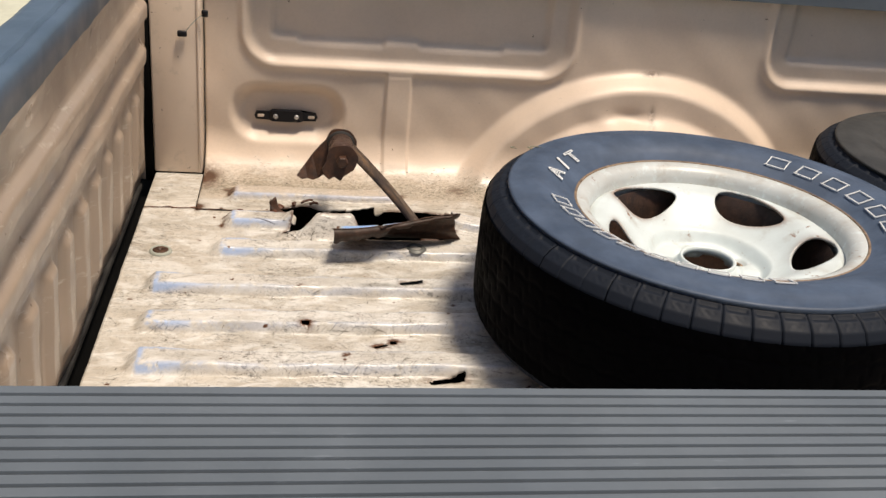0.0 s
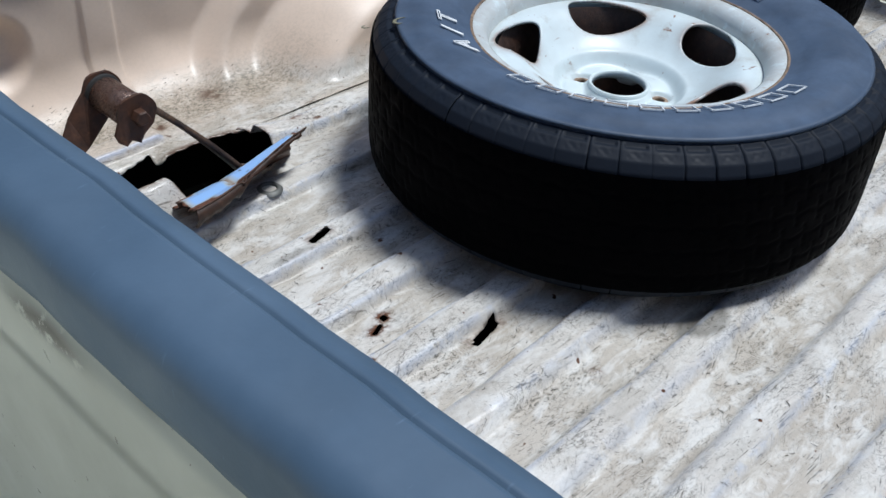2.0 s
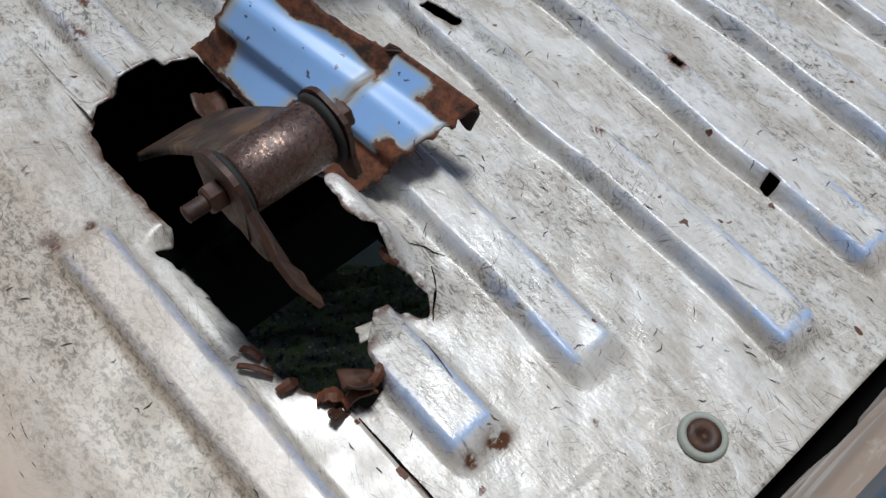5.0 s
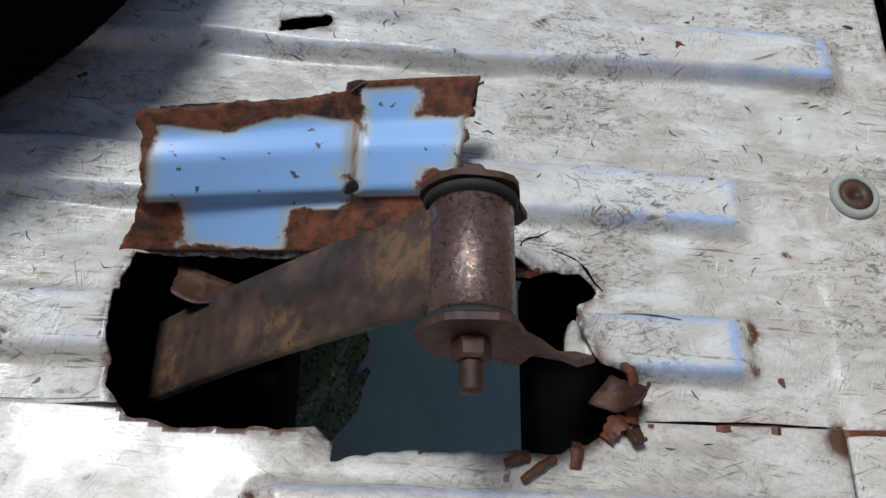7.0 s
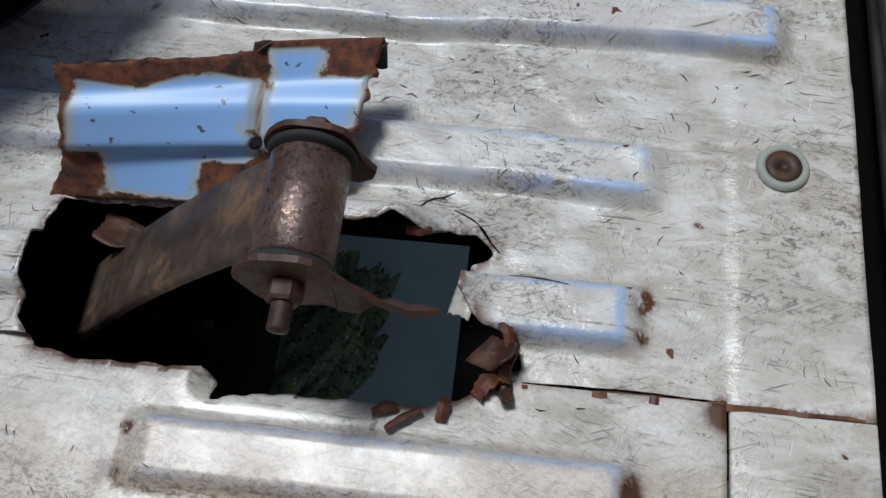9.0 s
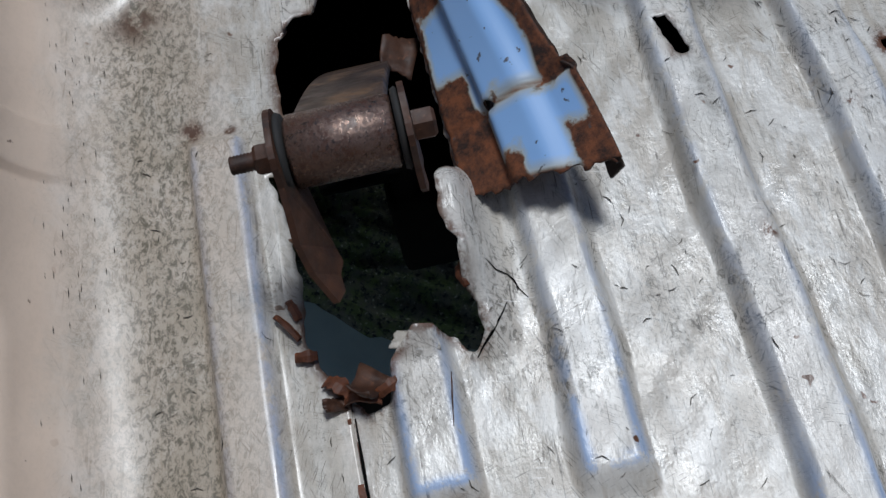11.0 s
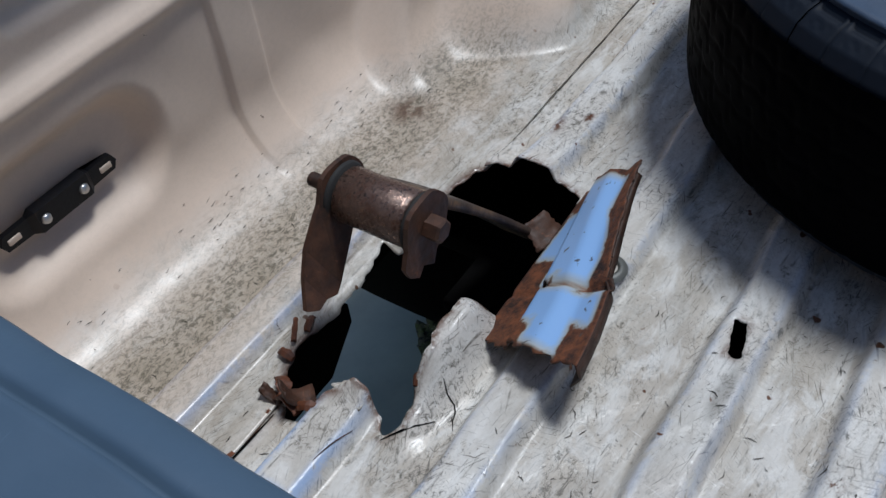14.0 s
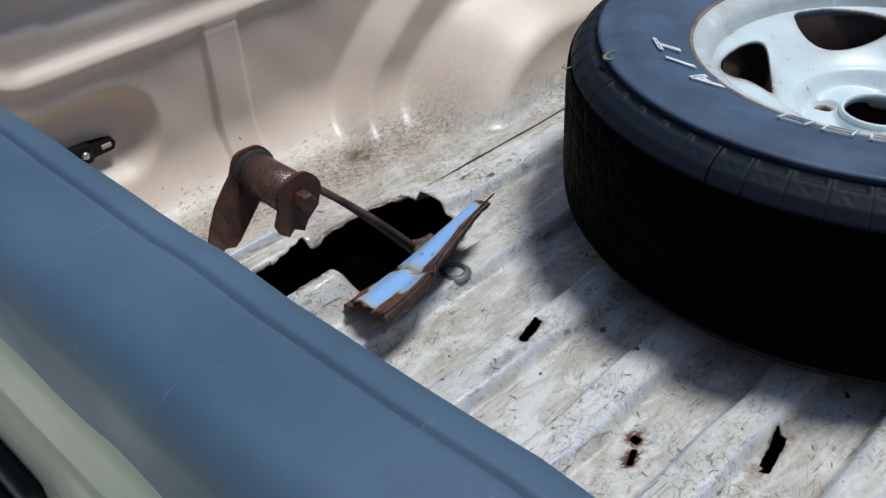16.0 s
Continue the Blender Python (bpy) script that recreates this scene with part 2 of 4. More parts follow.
def wheel_material():
    m = Mat("chalky_wheel_paint", 0.38)
    c = m.mix(m.ramp(m.noise(12, 5), (0.35, 0.0), (0.7, 1.0)), (0.62, 0.70, 0.71), (0.50, 0.55, 0.545))
    chips = m.ramp(m.noise(42, 6, 0.7), (0.64, 0.0), (0.67, 1.0))
    edge = m.math('MULTIPLY', m.attr("rust"), m.ramp(m.noise(55, 6, 0.7), (0.34, 0.0), (0.46, 1.0)))
    c = m.mix(m.ramp(m.noise(22, 6, 0.7), (0.54, 0.0), (0.72, 0.55)), c, (0.36, 0.34, 0.29))
    rust = m.mix(m.noise(120, 4), (0.08, 0.035, 0.02), (0.36, 0.17, 0.08))
    c = m.mix(m.math('MAXIMUM', chips, edge), c, rust)
    m.set("Base Color", c)
    m.bump(m.noise(60, 5), 0.15, 0.002)
    return m.m


def plastic_material(name, base, rough=0.45):
    m = Mat(name, rough)
    c = m.mix(m.ramp(m.noise(10, 6, 0.6), (0.35, 0.0), (0.7, 1.0)), base, tuple(v * 1.25 + 0.01 for v in base))
    c = m.mix(m.ramp(m.noise(1.0, 5, 0.6, m.scaled((30, 300, 60), (0, 0, 0.4))), (0.66, 0.0), (0.74, 0.5)), c, tuple(v * 1.8 + 0.03 for v in base))
    m.set("Base Color", c)
    m.set("Roughness", m.ramp(m.noise(16, 6), (0.3, rough - 0.08), (0.7, rough + 0.12)))
    m.bump(m.noise(300, 3), 0.08, 0.001)
    return m.m


def plain_material(name, base, rough=0.6, metal=0.0, scale=40, gloss=0.5):
    m = Mat(name, rough, metal)
    m.set("Specular IOR Level", gloss)
    m.set("Base Color", m.mix(m.noise(scale, 6, 0.65), tuple(v * 0.7 for v in base), tuple(min(1, v * 1.3) for v in base)))
    m.bump(m.noise(scale * 4, 4), 0.25, 0.002)
    return m.m


def moss_material():
    m = Mat("mossy_crust", 0.95)
    c = m.mix(m.ramp(m.noise(34, 5, 0.6), (0.42, 0.0), (0.58, 1.0)), (0.17, 0.145, 0.09), (0.15, 0.17, 0.05))
    c = m.mix(m.ramp(m.noise(110, 6, 0.7), (0.50, 0.0), (0.62, 1.0)), c, (0.010, 0.010, 0.008))
    c = m.mix(m.ramp(m.noise(190, 3, 0.6), (0.62, 0.0), (0.68, 1.0)), c, (0.48, 0.44, 0.30))
    m.set("Base Color", c)
    m.bump(m.noise(100, 7, 0.75), 1.0, 0.006)
    return m.m


PAINT = paint_material("beige_paint", BEIGE)
PAINT_OUT = paint_material("beige_paint_outside", (0.50, 0.47, 0.38), 0.1)
FLOOR = floor_material()
SIDE = floor_material(True)
GATE = paint_material("dusty_gate_paint", (0.36, 0.275, 0.21), 0.6, 0.5)
RUST = rust_material("brown_rust", (0.018, 0.008, 0.005), (0.082, 0.033, 0.016))
RUST_ORANGE = rust_material("flaking_rust", (0.035, 0.011, 0.005), (0.16, 0.048, 0.016))
# Darker copy of the brown rust, with shade put into its colour.
SHADE_RUST = rust_material("shade_darkened_rust", (0.012, 0.007, 0.005), (0.06, 0.028, 0.017))
RIM_RUST = rust_material("rim_edge_rust", (0.07, 0.04, 0.022), (0.34, 0.24, 0.16))
STEEL = bushing_material()
LEAF = leaf_material()
FLAP = flap_material()
# Tyre light put into colour: sky-blue sidewalls, half-lit shoulders, near-black shaded tread.
SKY_RUBBER = rubber_material("sky_tinted_sidewall", (0.042, 0.064, 0.102))
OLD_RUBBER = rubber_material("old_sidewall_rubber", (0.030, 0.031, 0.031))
SHADE_TREAD = rubber_material("shaded_tread", (0.0012, 0.0013, 0.0018), 0.02)
HALF_LIT_SHOULDER = rubber_material("half_lit_shoulder", (0.0080, 0.0115, 0.0185), 0.15)
WHEEL = wheel_material()
SCUFF = plain_material("dry_yellow_scuff", (0.19, 0.18, 0.12), 0.9)
# The blue in this grey plastic's base stands for mirrored sky.
CAP = plastic_material("sky_tinted_cap_plastic", (0.056, 0.092, 0.138))
RAIL = plastic_material("ribbed_rail_plastic", (0.092, 0.112, 0.132), 0.5)
BLACK = plain_material("black_plastic", (0.008, 0.008, 0.010), 0.45, 0.0, 40, 0.25)
# Near-black, hardly any gloss: deep shade put into the colour.
SHADE_BLACK = plain_material("painted_shade_black", (0.004, 0.004, 0.004), 0.95, 0.0, 40, 0.02)
DARK = plain_material("dark_washer_and_gap_edge", (0.02, 0.019, 0.018), 0.8)
LITTER = plain_material("dry_litter", (0.040, 0.034, 0.027), 0.9)
LETTER = plain_material("white_letter_rubber", (0.72, 0.74, 0.74), 0.55)
CHROME = plain_material("zinc_screw", (0.55, 0.55, 0.55), 0.35, 0.9)
PLATE = plain_material("grey_green_plate", (0.30, 0.32, 0.28), 0.7)
GROMMET = plain_material("dull_grommet_zinc", (0.12, 0.125, 0.12), 0.5, 0.3)
MOSS = moss_material()
CONCRETE = plain_material("pale_concrete", (0.52, 0.525, 0.42), 0.9, 0.0, 9)


# ---- building helpers ----
def mesh_of(name, bm, mat, smooth=True, recalc=False):
    if recalc:
        bmesh.ops.recalc_face_normals(bm, faces=bm.faces)
    me = bpy.data.meshes.new(name)
    bm.to_mesh(me)
    bm.free()
    me.materials.append(mat)
    if smooth:
        me.polygons.foreach_set("use_smooth", [True] * len(me.polygons))
    return me


def thing(name, bm, mat, label, category, kind="", group="", smooth=True, recalc=False):
    return tagged(new(name, mesh_of(name, bm, mat, smooth, recalc)), label, category, group, kind)


def part(name, bm, mat, parent, label="", smooth=True, recalc=False):
    ob = new(name, mesh_of(name, bm, mat, smooth, recalc))
    ob.parent = parent
    return tagged(ob, label)


def empty(name, m, label, category, group=""):
    ob = new(name)
    ob.matrix_basis = m
    return tagged(ob, label, category, group)


def box_bm(cx, cy, cz, sx, sy, sz, bevel=0.0, seg=2):
    bm = bmesh.new()
    bmesh.ops.create_cube(bm, size=1, matrix=Matrix.LocRotScale((cx, cy, cz), None, (sx, sy, sz)))
    if bevel:
        bmesh.ops.bevel(bm, geom=list(bm.edges), offset=bevel, segments=seg, affect='EDGES', profile=0.5)
    return bm


def lathe_bm(profile, n=96, a0=0.0, a1=2 * math.pi):
    """Turns (r, z) pairs round z."""
    bm = bmesh.new()
    full = a1 - a0 > 6.28
    cols = n if full else n + 1
    rows = []
    for i in range(cols):
        a = a0 + (a1 - a0) * i / n
        rows.append([bm.verts.new((r * math.cos(a), r * math.sin(a), z)) for r, z in profile])
    for i in range(n):
        p, q = rows[i], rows[(i + 1) % cols]
        for j in range(len(profile) - 1):
            bm.faces.new((p[j], q[j], q[j + 1], p[j + 1]))
    return bm


def sweep_bm(path, section, closed=True):
    """Carries a section of (u, v) along a path of (point, u axis, v axis)."""
    bm = bmesh.new()
    rows = [[bm.verts.new(Vector(p) + Vector(u) * a + Vector(v) * b) for a, b in section] for p, u, v in path]
    n = len(section)
    for r0, r1 in zip(rows, rows[1:]):
        for j in range(n if closed else n - 1):
            bm.faces.new((r0[j], r0[(j + 1) % n], r1[(j + 1) % n], r1[j]))
    if closed:
        bm.faces.new(rows[0])
        bm.faces.new(rows[-1][::-1])
    return bm


def solid(ob, t, offset=-1.0):
    md = ob.modifiers.new("thickness", 'SOLIDIFY')
    md.thickness, md.offset = t, offset
    return ob


def smooth01(a, b, v):
    t = np.clip((v - a) / (b - a), 0, 1)
    return t * t * (3 - 2 * t)


def rrect(x, z, cx, cz, hx, hz, r):
    """Signed distance to a rounded rectangle."""
    qx, qz = np.abs(x - cx) - hx + r, np.abs(z - cz) - hz + r
    return np.hypot(np.maximum(qx, 0), np.maximum(qz, 0)) + np.minimum(np.maximum(qx, qz), 0) - r


def wobble(x, y, s):
    """Cheap smooth noise, about -1 to 1."""
    return (np.sin(x * 3.1 * s + 1.3 * np.sin(y * 2.3 * s)) + np.sin(y * 4.3 * s + 1.7 * np.sin(x * 1.9 * s + 2)) + np.sin((x + y) * 6.7 * s + 0.5)) / 3


def in_poly(x, y, poly):
    inside = np.zeros_like(x, bool)
    for (x0, y0), (x1, y1) in zip(poly, poly[1:] + poly[:1]):
        cross = (y0 > y) != (y1 > y)
        inside ^= cross & (x < (x1 - x0) * (y - y0) / (y1 - y0 + 1e-12) + x0)
    return inside


def poly_distance(x, y, poly):
    d = np.full_like(x, 9.0)
    for (x0, y0), (x1, y1) in zip(poly, poly[1:] + poly[:1]):
        ex, ey = x1 - x0, y1 - y0
        t = np.clip(((x - x0) * ex + (y - y0) * ey) / (ex * ex + ey * ey), 0, 1)
        d = np.minimum(d, np.hypot(x - x0 - t * ex, y - y0 - t * ey))
    return d


def snap(U, V, field, du, dv, turns=3):
    """Moves the grid places along a cut onto the curve where field is 0, so that the cut runs smooth.
    Returns the places and which quads stay (field above 0)."""
    U, V = U.copy(), V.copy()
    keep = field((U[1:, 1:] + U[:-1, :-1]) / 2, (V[1:, 1:] + V[:-1, :-1]) / 2) > 0
    stays, goes = np.zeros(U.shape, bool), np.zeros(U.shape, bool)
    for a in (slice(0, -1), slice(1, None)):
        for b in (slice(0, -1), slice(1, None)):
            stays[a, b] |= keep
            goes[a, b] |= ~keep
    on = stays & goes
    u, v = U[on], V[on]
    u0, v0 = u.copy(), v.copy()
    for k in range(turns):
        f = field(u, v)
        gu = (field(u + du * 0.2, v) - field(u - du * 0.2, v)) / 0.4
        gv = (field(u, v + dv * 0.2) - field(u, v - dv * 0.2)) / 0.4
        q = f / np.maximum(gu * gu + gv * gv, 1e-12)
        u = u - np.clip(gu * q, -0.6, 0.6) * du
        v = v - np.clip(gv * q, -0.6, 0.6) * dv
    U[on], V[on] = np.clip(u, u0 - du, u0 + du), np.clip(v, v0 - dv, v0 + dv)
    return U, V, keep


def grid_mesh(name, X, Y, Z, keep, mat, attrs):
    """A mesh over a grid of places; keep: which quads stay; attrs: values by vertex."""
    nx, ny = X.shape
    idx = np.arange(nx * ny).reshape(nx, ny)
    quads = np.stack([idx[:-1, :-1], idx[1:, :-1], idx[1:, 1:], idx[:-1, 1:]], -1)[keep]
    used = np.unique(quads)
    back = np.full(nx * ny, -1)
    back[used] = np.arange(len(used))
    co = np.stack([X, Y, Z], -1).reshape(-1, 3)[used]
    me = bpy.data.meshes.new(name)
    me.from_pydata(co.tolist(), [], back[quads].tolist())
    for k, v in attrs.items():
        at = me.attributes.new(k, 'FLOAT', 'POINT')
        at.data.foreach_set("value", v.reshape(-1)[used].astype(np.float32))
    me.materials.append(mat)
    me.polygons.foreach_set("use_smooth", [True] * len(me.polygons))
    return me


# ---- bed floor ----
REAR, FRONT, SEAM, WALL = -0.405, 1.51, 1.602, 1.82
RIBS = [(1.548, -0.240), (1.434, -0.250), (1.300, -0.342), (1.187, -0.338), (1.074, -0.336), (0.961, -0.334),
        (0.849, -0.332), (0.735, -0.332), (0.620, -0.332), (0.505, -0.332)]
HOLE = [(0.150, 1.608), (0.163, 1.590), (0.166, 1.523), (0.160, 1.496), (-0.008, 1.490), (-0.030, 1.508), (-0.060, 1.512), (-0.085, 1.503),
        (-0.105, 1.506), (-0.122, 1.500), (-0.140, 1.497), (-0.153, 1.508), (-0.138, 1.520), (-0.132, 1.545), (-0.150, 1.566), (-0.176, 1.572),
        (-0.180, 1.588), (-0.164, 1.602), (-0.140, 1.616), (-0.117, 1.623), (-0.084, 1.621), (-0.022, 1.623), (0.007, 1.628), (0.022, 1.632),
        (0.024, 1.617), (0.033, 1.611), (0.060, 1.613), (0.114, 1.615)]
SLOTS = [(0.062, 1.302, 0.019, 0.0058, 0.22), (0.090, 1.040, 0.026, 0.0058, 0.17), (0.000, 1.130, 0.010, 0.0030, 0.4),
         (0.020, 1.140, 0.005, 0.0045, 0.0), (-0.110, 1.172, 0.006, 0.005, 0.0), (-0.246, 1.209, 0.006, 0.005, 0.0)]


def floor_height(x, y):
    z = np.zeros_like(x)
    for yc, x0 in RIBS:
        bent = yc + 0.0022 * np.sin(x * 19 + yc * 31) + 0.0012 * np.sin(x * 47 + yc * 57)
        across = 1 - smooth01(0.0165, 0.0275, np.abs(y - bent))
        along = smooth01(x0 - 0.024, x0, x)
        z = np.maximum(z, (0.016 + 0.0016 * wobble(x, y, 6)) * across * along)
    z += 0.0010 * wobble(x, y, 5) + 0.0006 * wobble(x + 3, y, 14) + 0.0003 * wobble(x + 3, y, 31)
    # the front edge of the hole stands proud
    z += 0.010 * smooth01(0.13, 0.164, x) * np.exp(-np.maximum(x - 0.166, 0) / 0.03) * smooth01(1.47, 1.51, y)
    # sheet pushed up along the near lip of the hole, and the crumpled end of the torn rib
    lip = np.where(y > 1.500, 1.0, np.exp(-((y - 1.500) / 0.017) ** 2)) * smooth01(-0.125, -0.085, x) * (1 - smooth01(-0.03, 0.005, x)) * (y < 1.53)
    z += 0.044 * lip + 0.0015 * lip * np.sin(x * 130)
    z += 0.018 * np.exp(-((x + 0.128) / 0.016) ** 2 - ((y - 1.546) / 0.020) ** 2)
    z += 0.012 * np.exp(-((x + 0.125) / 0.025) ** 2 - ((y - 1.493) / 0.012) ** 2)
    z += 0.0014 * wobble(x, y, 17) * np.exp(-(np.hypot(x, y - 1.5) / 0.25) ** 2)
    z += 0.002 * (1 - smooth01(-0.322, -0.310, x)) * smooth01(1.335, 1.35, y)
    return z


def floor_wear(x, y):
    w = np.zeros_like(x)
    for yc, x0 in RIBS:
        end = np.exp(-((x - x0) / 0.07) ** 2)
        line = np.exp(-((np.abs(y - yc) - 0.0185) / 0.0038) ** 2) * smooth01(x0 - 0.006, x0, x)
        cap = np.exp(-((x - x0) / 0.004) ** 2) * (np.abs(y - yc) < 0.021)
        w = np.maximum(w, np.maximum(line * (0.32 + 0.9 * end), cap * 1.2))
    return w


def spread(*runs):
    """Grid lines: runs of (start, stop, step)."""
    out = np.concatenate([np.arange(a, b - 1e-6, s) for a, b, s in runs])
    return np.append(out, runs[-1][1])


def near_hole_rust(x, y):
    d = poly_distance(x, y, HOLE)
    r = np.exp(-(d / 0.006) ** 2) * 0.9 * (1 - (y > 1.60) * smooth01(-0.10, -0.08, x) * (1 - smooth01(0.03, 0.05, x)))
    for sx, sy, a, b, rot in SLOTS:
        r = np.maximum(r, 0.55 * np.exp(-(np.maximum(np.maximum(np.abs(x - sx) / a, np.abs(y - sy) / b) - 1, 0) / 0.3) ** 2))
    return r


def bare_spots(x, y):
    """Paint gone to brown metal at the corners of some ribs."""
    r = np.zeros_like(x)
    for bx, by, ax, ay in ((0.077, 1.687, 0.009, 0.007), (0.070, 1.657, 0.004, 0.004), (-0.256, 1.690, 0.010, 0.008), (-0.252, 1.668, 0.006, 0.014), (-0.258, 1.536, 0.006, 0.010), (-0.256, 1.561, 0.004, 0.004),
                           (-0.310, 1.606, 0.010, 0.010), (-0.360, 1.603, 0.035, 0.004), (0.235, 1.565, 0.012, 0.006), (0.262, 1.540, 0.006, 0.004), (-0.295, 1.470, 0.004, 0.003), (0.000, 1.130, 0.014, 0.007), (0.020, 1.140, 0.010, 0.009), (-0.110, 1.172, 0.009, 0.008), (-0.118, 1.287, 0.006, 0.004), (-0.029, 1.194, 0.007, 0.005), (-0.052, 1.082, 0.007, 0.006), (0.13, 0.907, 0.006, 0.005)):
        r = np.maximum(r, 2.4 * np.exp(-(((x - bx) / ax) ** 2 + ((y - by) / ay) ** 2)))
    return r


def cut_field(x, y):
    """Above 0 where the sheet is whole."""
    wx, wy = x + 0.0014 * wobble(x, y, 40) + 0.0008 * wobble(x, y, 95), y + 0.0014 * wobble(y, x, 43) + 0.0008 * wobble(y, x, 88)
    f = poly_distance(wx, wy, HOLE) * np.where(in_poly(wx, wy, HOLE), -1, 1)
    for sx, sy, a, b, rot in SLOTS:
        c, s = math.cos(rot), math.sin(rot)
        u, v = (x - sx) * c + (y - sy) * s, (y - sy) * c - (x - sx) * s
        f = np.minimum(f, ((np.abs(u / a) ** 8 + np.abs(v / b) ** 8) ** 0.125 + 0.16 * wobble(x, y, 90) - 1) * min(a, b))
    return f


def cut_away(x, y):
    return cut_field(x, y) < 0


def grit_patches(x, y):
    """Where black grit has gathered: long smears in the valleys and a few patches."""
    g = np.full_like(x, 0.08)
    for bx, by, ax, ay in ((0.035, 1.292, 0.05, 0.012), (-0.10, 1.232, 0.06, 0.014), (-0.145, 1.310, 0.06, 0.016), (-0.13, 1.372, 0.05, 0.018), (-0.02, 1.130, 0.07, 0.018), (0.13, 1.075, 0.07, 0.015),
                           (-0.06, 1.02, 0.08, 0.020), (0.05, 0.93, 0.10, 0.020), (0.16, 0.87, 0.08, 0.022), (-0.22, 1.15, 0.05, 0.020), (0.12, 1.36, 0.05, 0.014), (-0.18, 0.90, 0.06, 0.02), (0.15, 0.78, 0.12, 0.02)):
        g = np.maximum(g, 0.9 * np.exp(-(((x - bx) / ax) ** 2 + ((y - by) / ay) ** 2)))
    return g


gx = spread((REAR, -0.2, 0.0034), (-0.2, 0.2, 0.0024), (0.2, 0.5, 0.006), (0.5, FRONT, 0.014))
gy = spread((0.36, 0.98, 0.0065), (0.98, 1.40, 0.0026), (1.40, SEAM, 0.0024))
X, Y = np.meshgrid(gx, gy, indexing="ij")
X, Y, whole = snap(X, Y, cut_field, 0.0026, 0.0026)
seam_rust = np.exp(-((Y - SEAM) / 0.004) ** 2) * smooth01(-0.05, -0.35, -np.abs(X - 0.15)) * (X < -0.1)
floor = tagged(solid(new("bed_floor", grid_mesh("bed_floor", X, Y, floor_height(X, Y), whole, FLOOR, {
    "top": np.clip(floor_height(X, Y) / 0.015, 0, 1), 
    "wear": floor_wear(X, Y), "dirt": grit_patches(X, Y), "dark_patch": 0.8 * (1 - smooth01(0.75, 1.0, np.hypot((X - 0.285) / 0.045, (Y - 0.865) / 0.030))) + 0.6 * (1 - smooth01(0.3, 1.0, np.hypot((X - 0.005) / 0.05, (Y - 1.292) / 0.010))), "rust": np.maximum(near_hole_rust(X, Y) + bare_spots(X, Y), 0.8 * np.exp(-((Y - SEAM) / 0.006) ** 2) * (X < -0.11))})), 0.0016),
    "ribbed steel pickup bed floor, worn and rusted through beside the wheel arch", "bed floor", kind="structure")

# ---- side panel with the wheel arch, pockets and beads ----
ARCH_X, ARCH_Z, ARCH_R = 0.585, -0.175, 0.425


def arch_depth(x, z):
    r = np.hypot(x - ARCH_X, (z - ARCH_Z))
    return 0.26 * smooth01(0.0, 0.040, ARCH_R - r) + 0.74 * smooth01(0.080, 0.160, ARCH_R - r)


def wall_y(x, z):
    arch = arch_depth(x, z)
    d = 0.17 * arch
    r = 0.085
    zz = np.clip(z, 0, r)
    d = d + (r - np.sqrt(np.maximum(r * r - (r - zz) ** 2, 0))) * (1 - 0.62 * arch)
    free = 1 - smooth01(0.0, 0.05, arch)
    notch = 0.008 * (smooth01(0.030, 0.042, np.abs(x - 0.075)) - smooth01(0.20, 0.212, np.abs(x - 0.075)))
    sd = rrect(x, z, 0.095, 0.46, 0.325, 0.235, 0.06)
    d = d - (0.012 * smooth01(0.002, -0.014, sd) + 0.013 * smooth01(-0.040, -0.056, sd - notch)) * free + 0.007 * np.exp(-((sd - 0.008) / 0.007) ** 2) * free
    sd2 = rrect(x, z, 1.25, 0.46, 0.40, 0.225, 0.06)
    d = d - (0.012 * smooth01(0.002, -0.014, sd2) + 0.013 * smooth01(-0.040, -0.056, sd2)) * free + 0.007 * np.exp(-((sd2 - 0.008) / 0.007) ** 2) * free
    sd3 = rrect(x, z, -0.148, 0.118, 0.112, 0.058, 0.055)
    d = d - 0.026 * smooth01(0.008, -0.026, sd3)
    bead = (1 - smooth01(0.023, 0.028, np.abs(x - 0.073))) * (1 - smooth01(0.205, 0.214, z)) * smooth01(0.0, 0.03, z)
    d = d + 0.006 * bead
    dent = np.exp(-(((x - 0.56) / 0.07) ** 2 + ((z - 0.15) / 0.02) ** 2)) * 0.008 * np.sin((x - 0.4) * 40 + z * 50)
    return WALL - d + dent + 0.0015 * wobble(x, z, 8)


def side_height(x, y):
    z = np.full_like(x, 0.0035) + 0.001 * wobble(x, y, 10)
    across = 1 - smooth01(0.0160, 0.0255, np.abs(y - 1.669))
    along = smooth01(-0.262, -0.240, x) * (1 - smooth01(0.052, 0.074, x))
    # the edge of the hole droops in a soft roll
    z = z - 0.016 * (1 - smooth01(1.610, 1.636, y)) ** 1.5 * smooth01(-0.105, -0.075, x) * (1 - smooth01(0.02, 0.04, x))
    return z + 0.013 * across * along


sx = spread((-0.311, -0.2, 0.004), (-0.2, 0.2, 0.003), (0.2, 1.0, 0.005), (1.0, FRONT, 0.012))
ss = np.linspace(0, 1, 46)
foot = wall_y(sx, np.zeros_like(sx))
SX = np.repeat(sx[:, None], len(ss), 1)
SY = (SEAM - 0.002) + (foot[:, None] - SEAM + 0.002) * ss[None, :]
SX, SY, whole = snap(SX, SY, cut_field, 0.003, 0.003)
SZ = side_height(SX, SY)
wz = np.concatenate([np.linspace(0, 1, 26)[1:] ** 1.5 * 0.085, np.linspace(0.085, 0.425, 66)[1:]])
WX = np.repeat(sx[:, None], len(wz), 1)
WZ = np.repeat(wz[None, :], len(sx), 0)
WY = wall_y(WX, WZ)
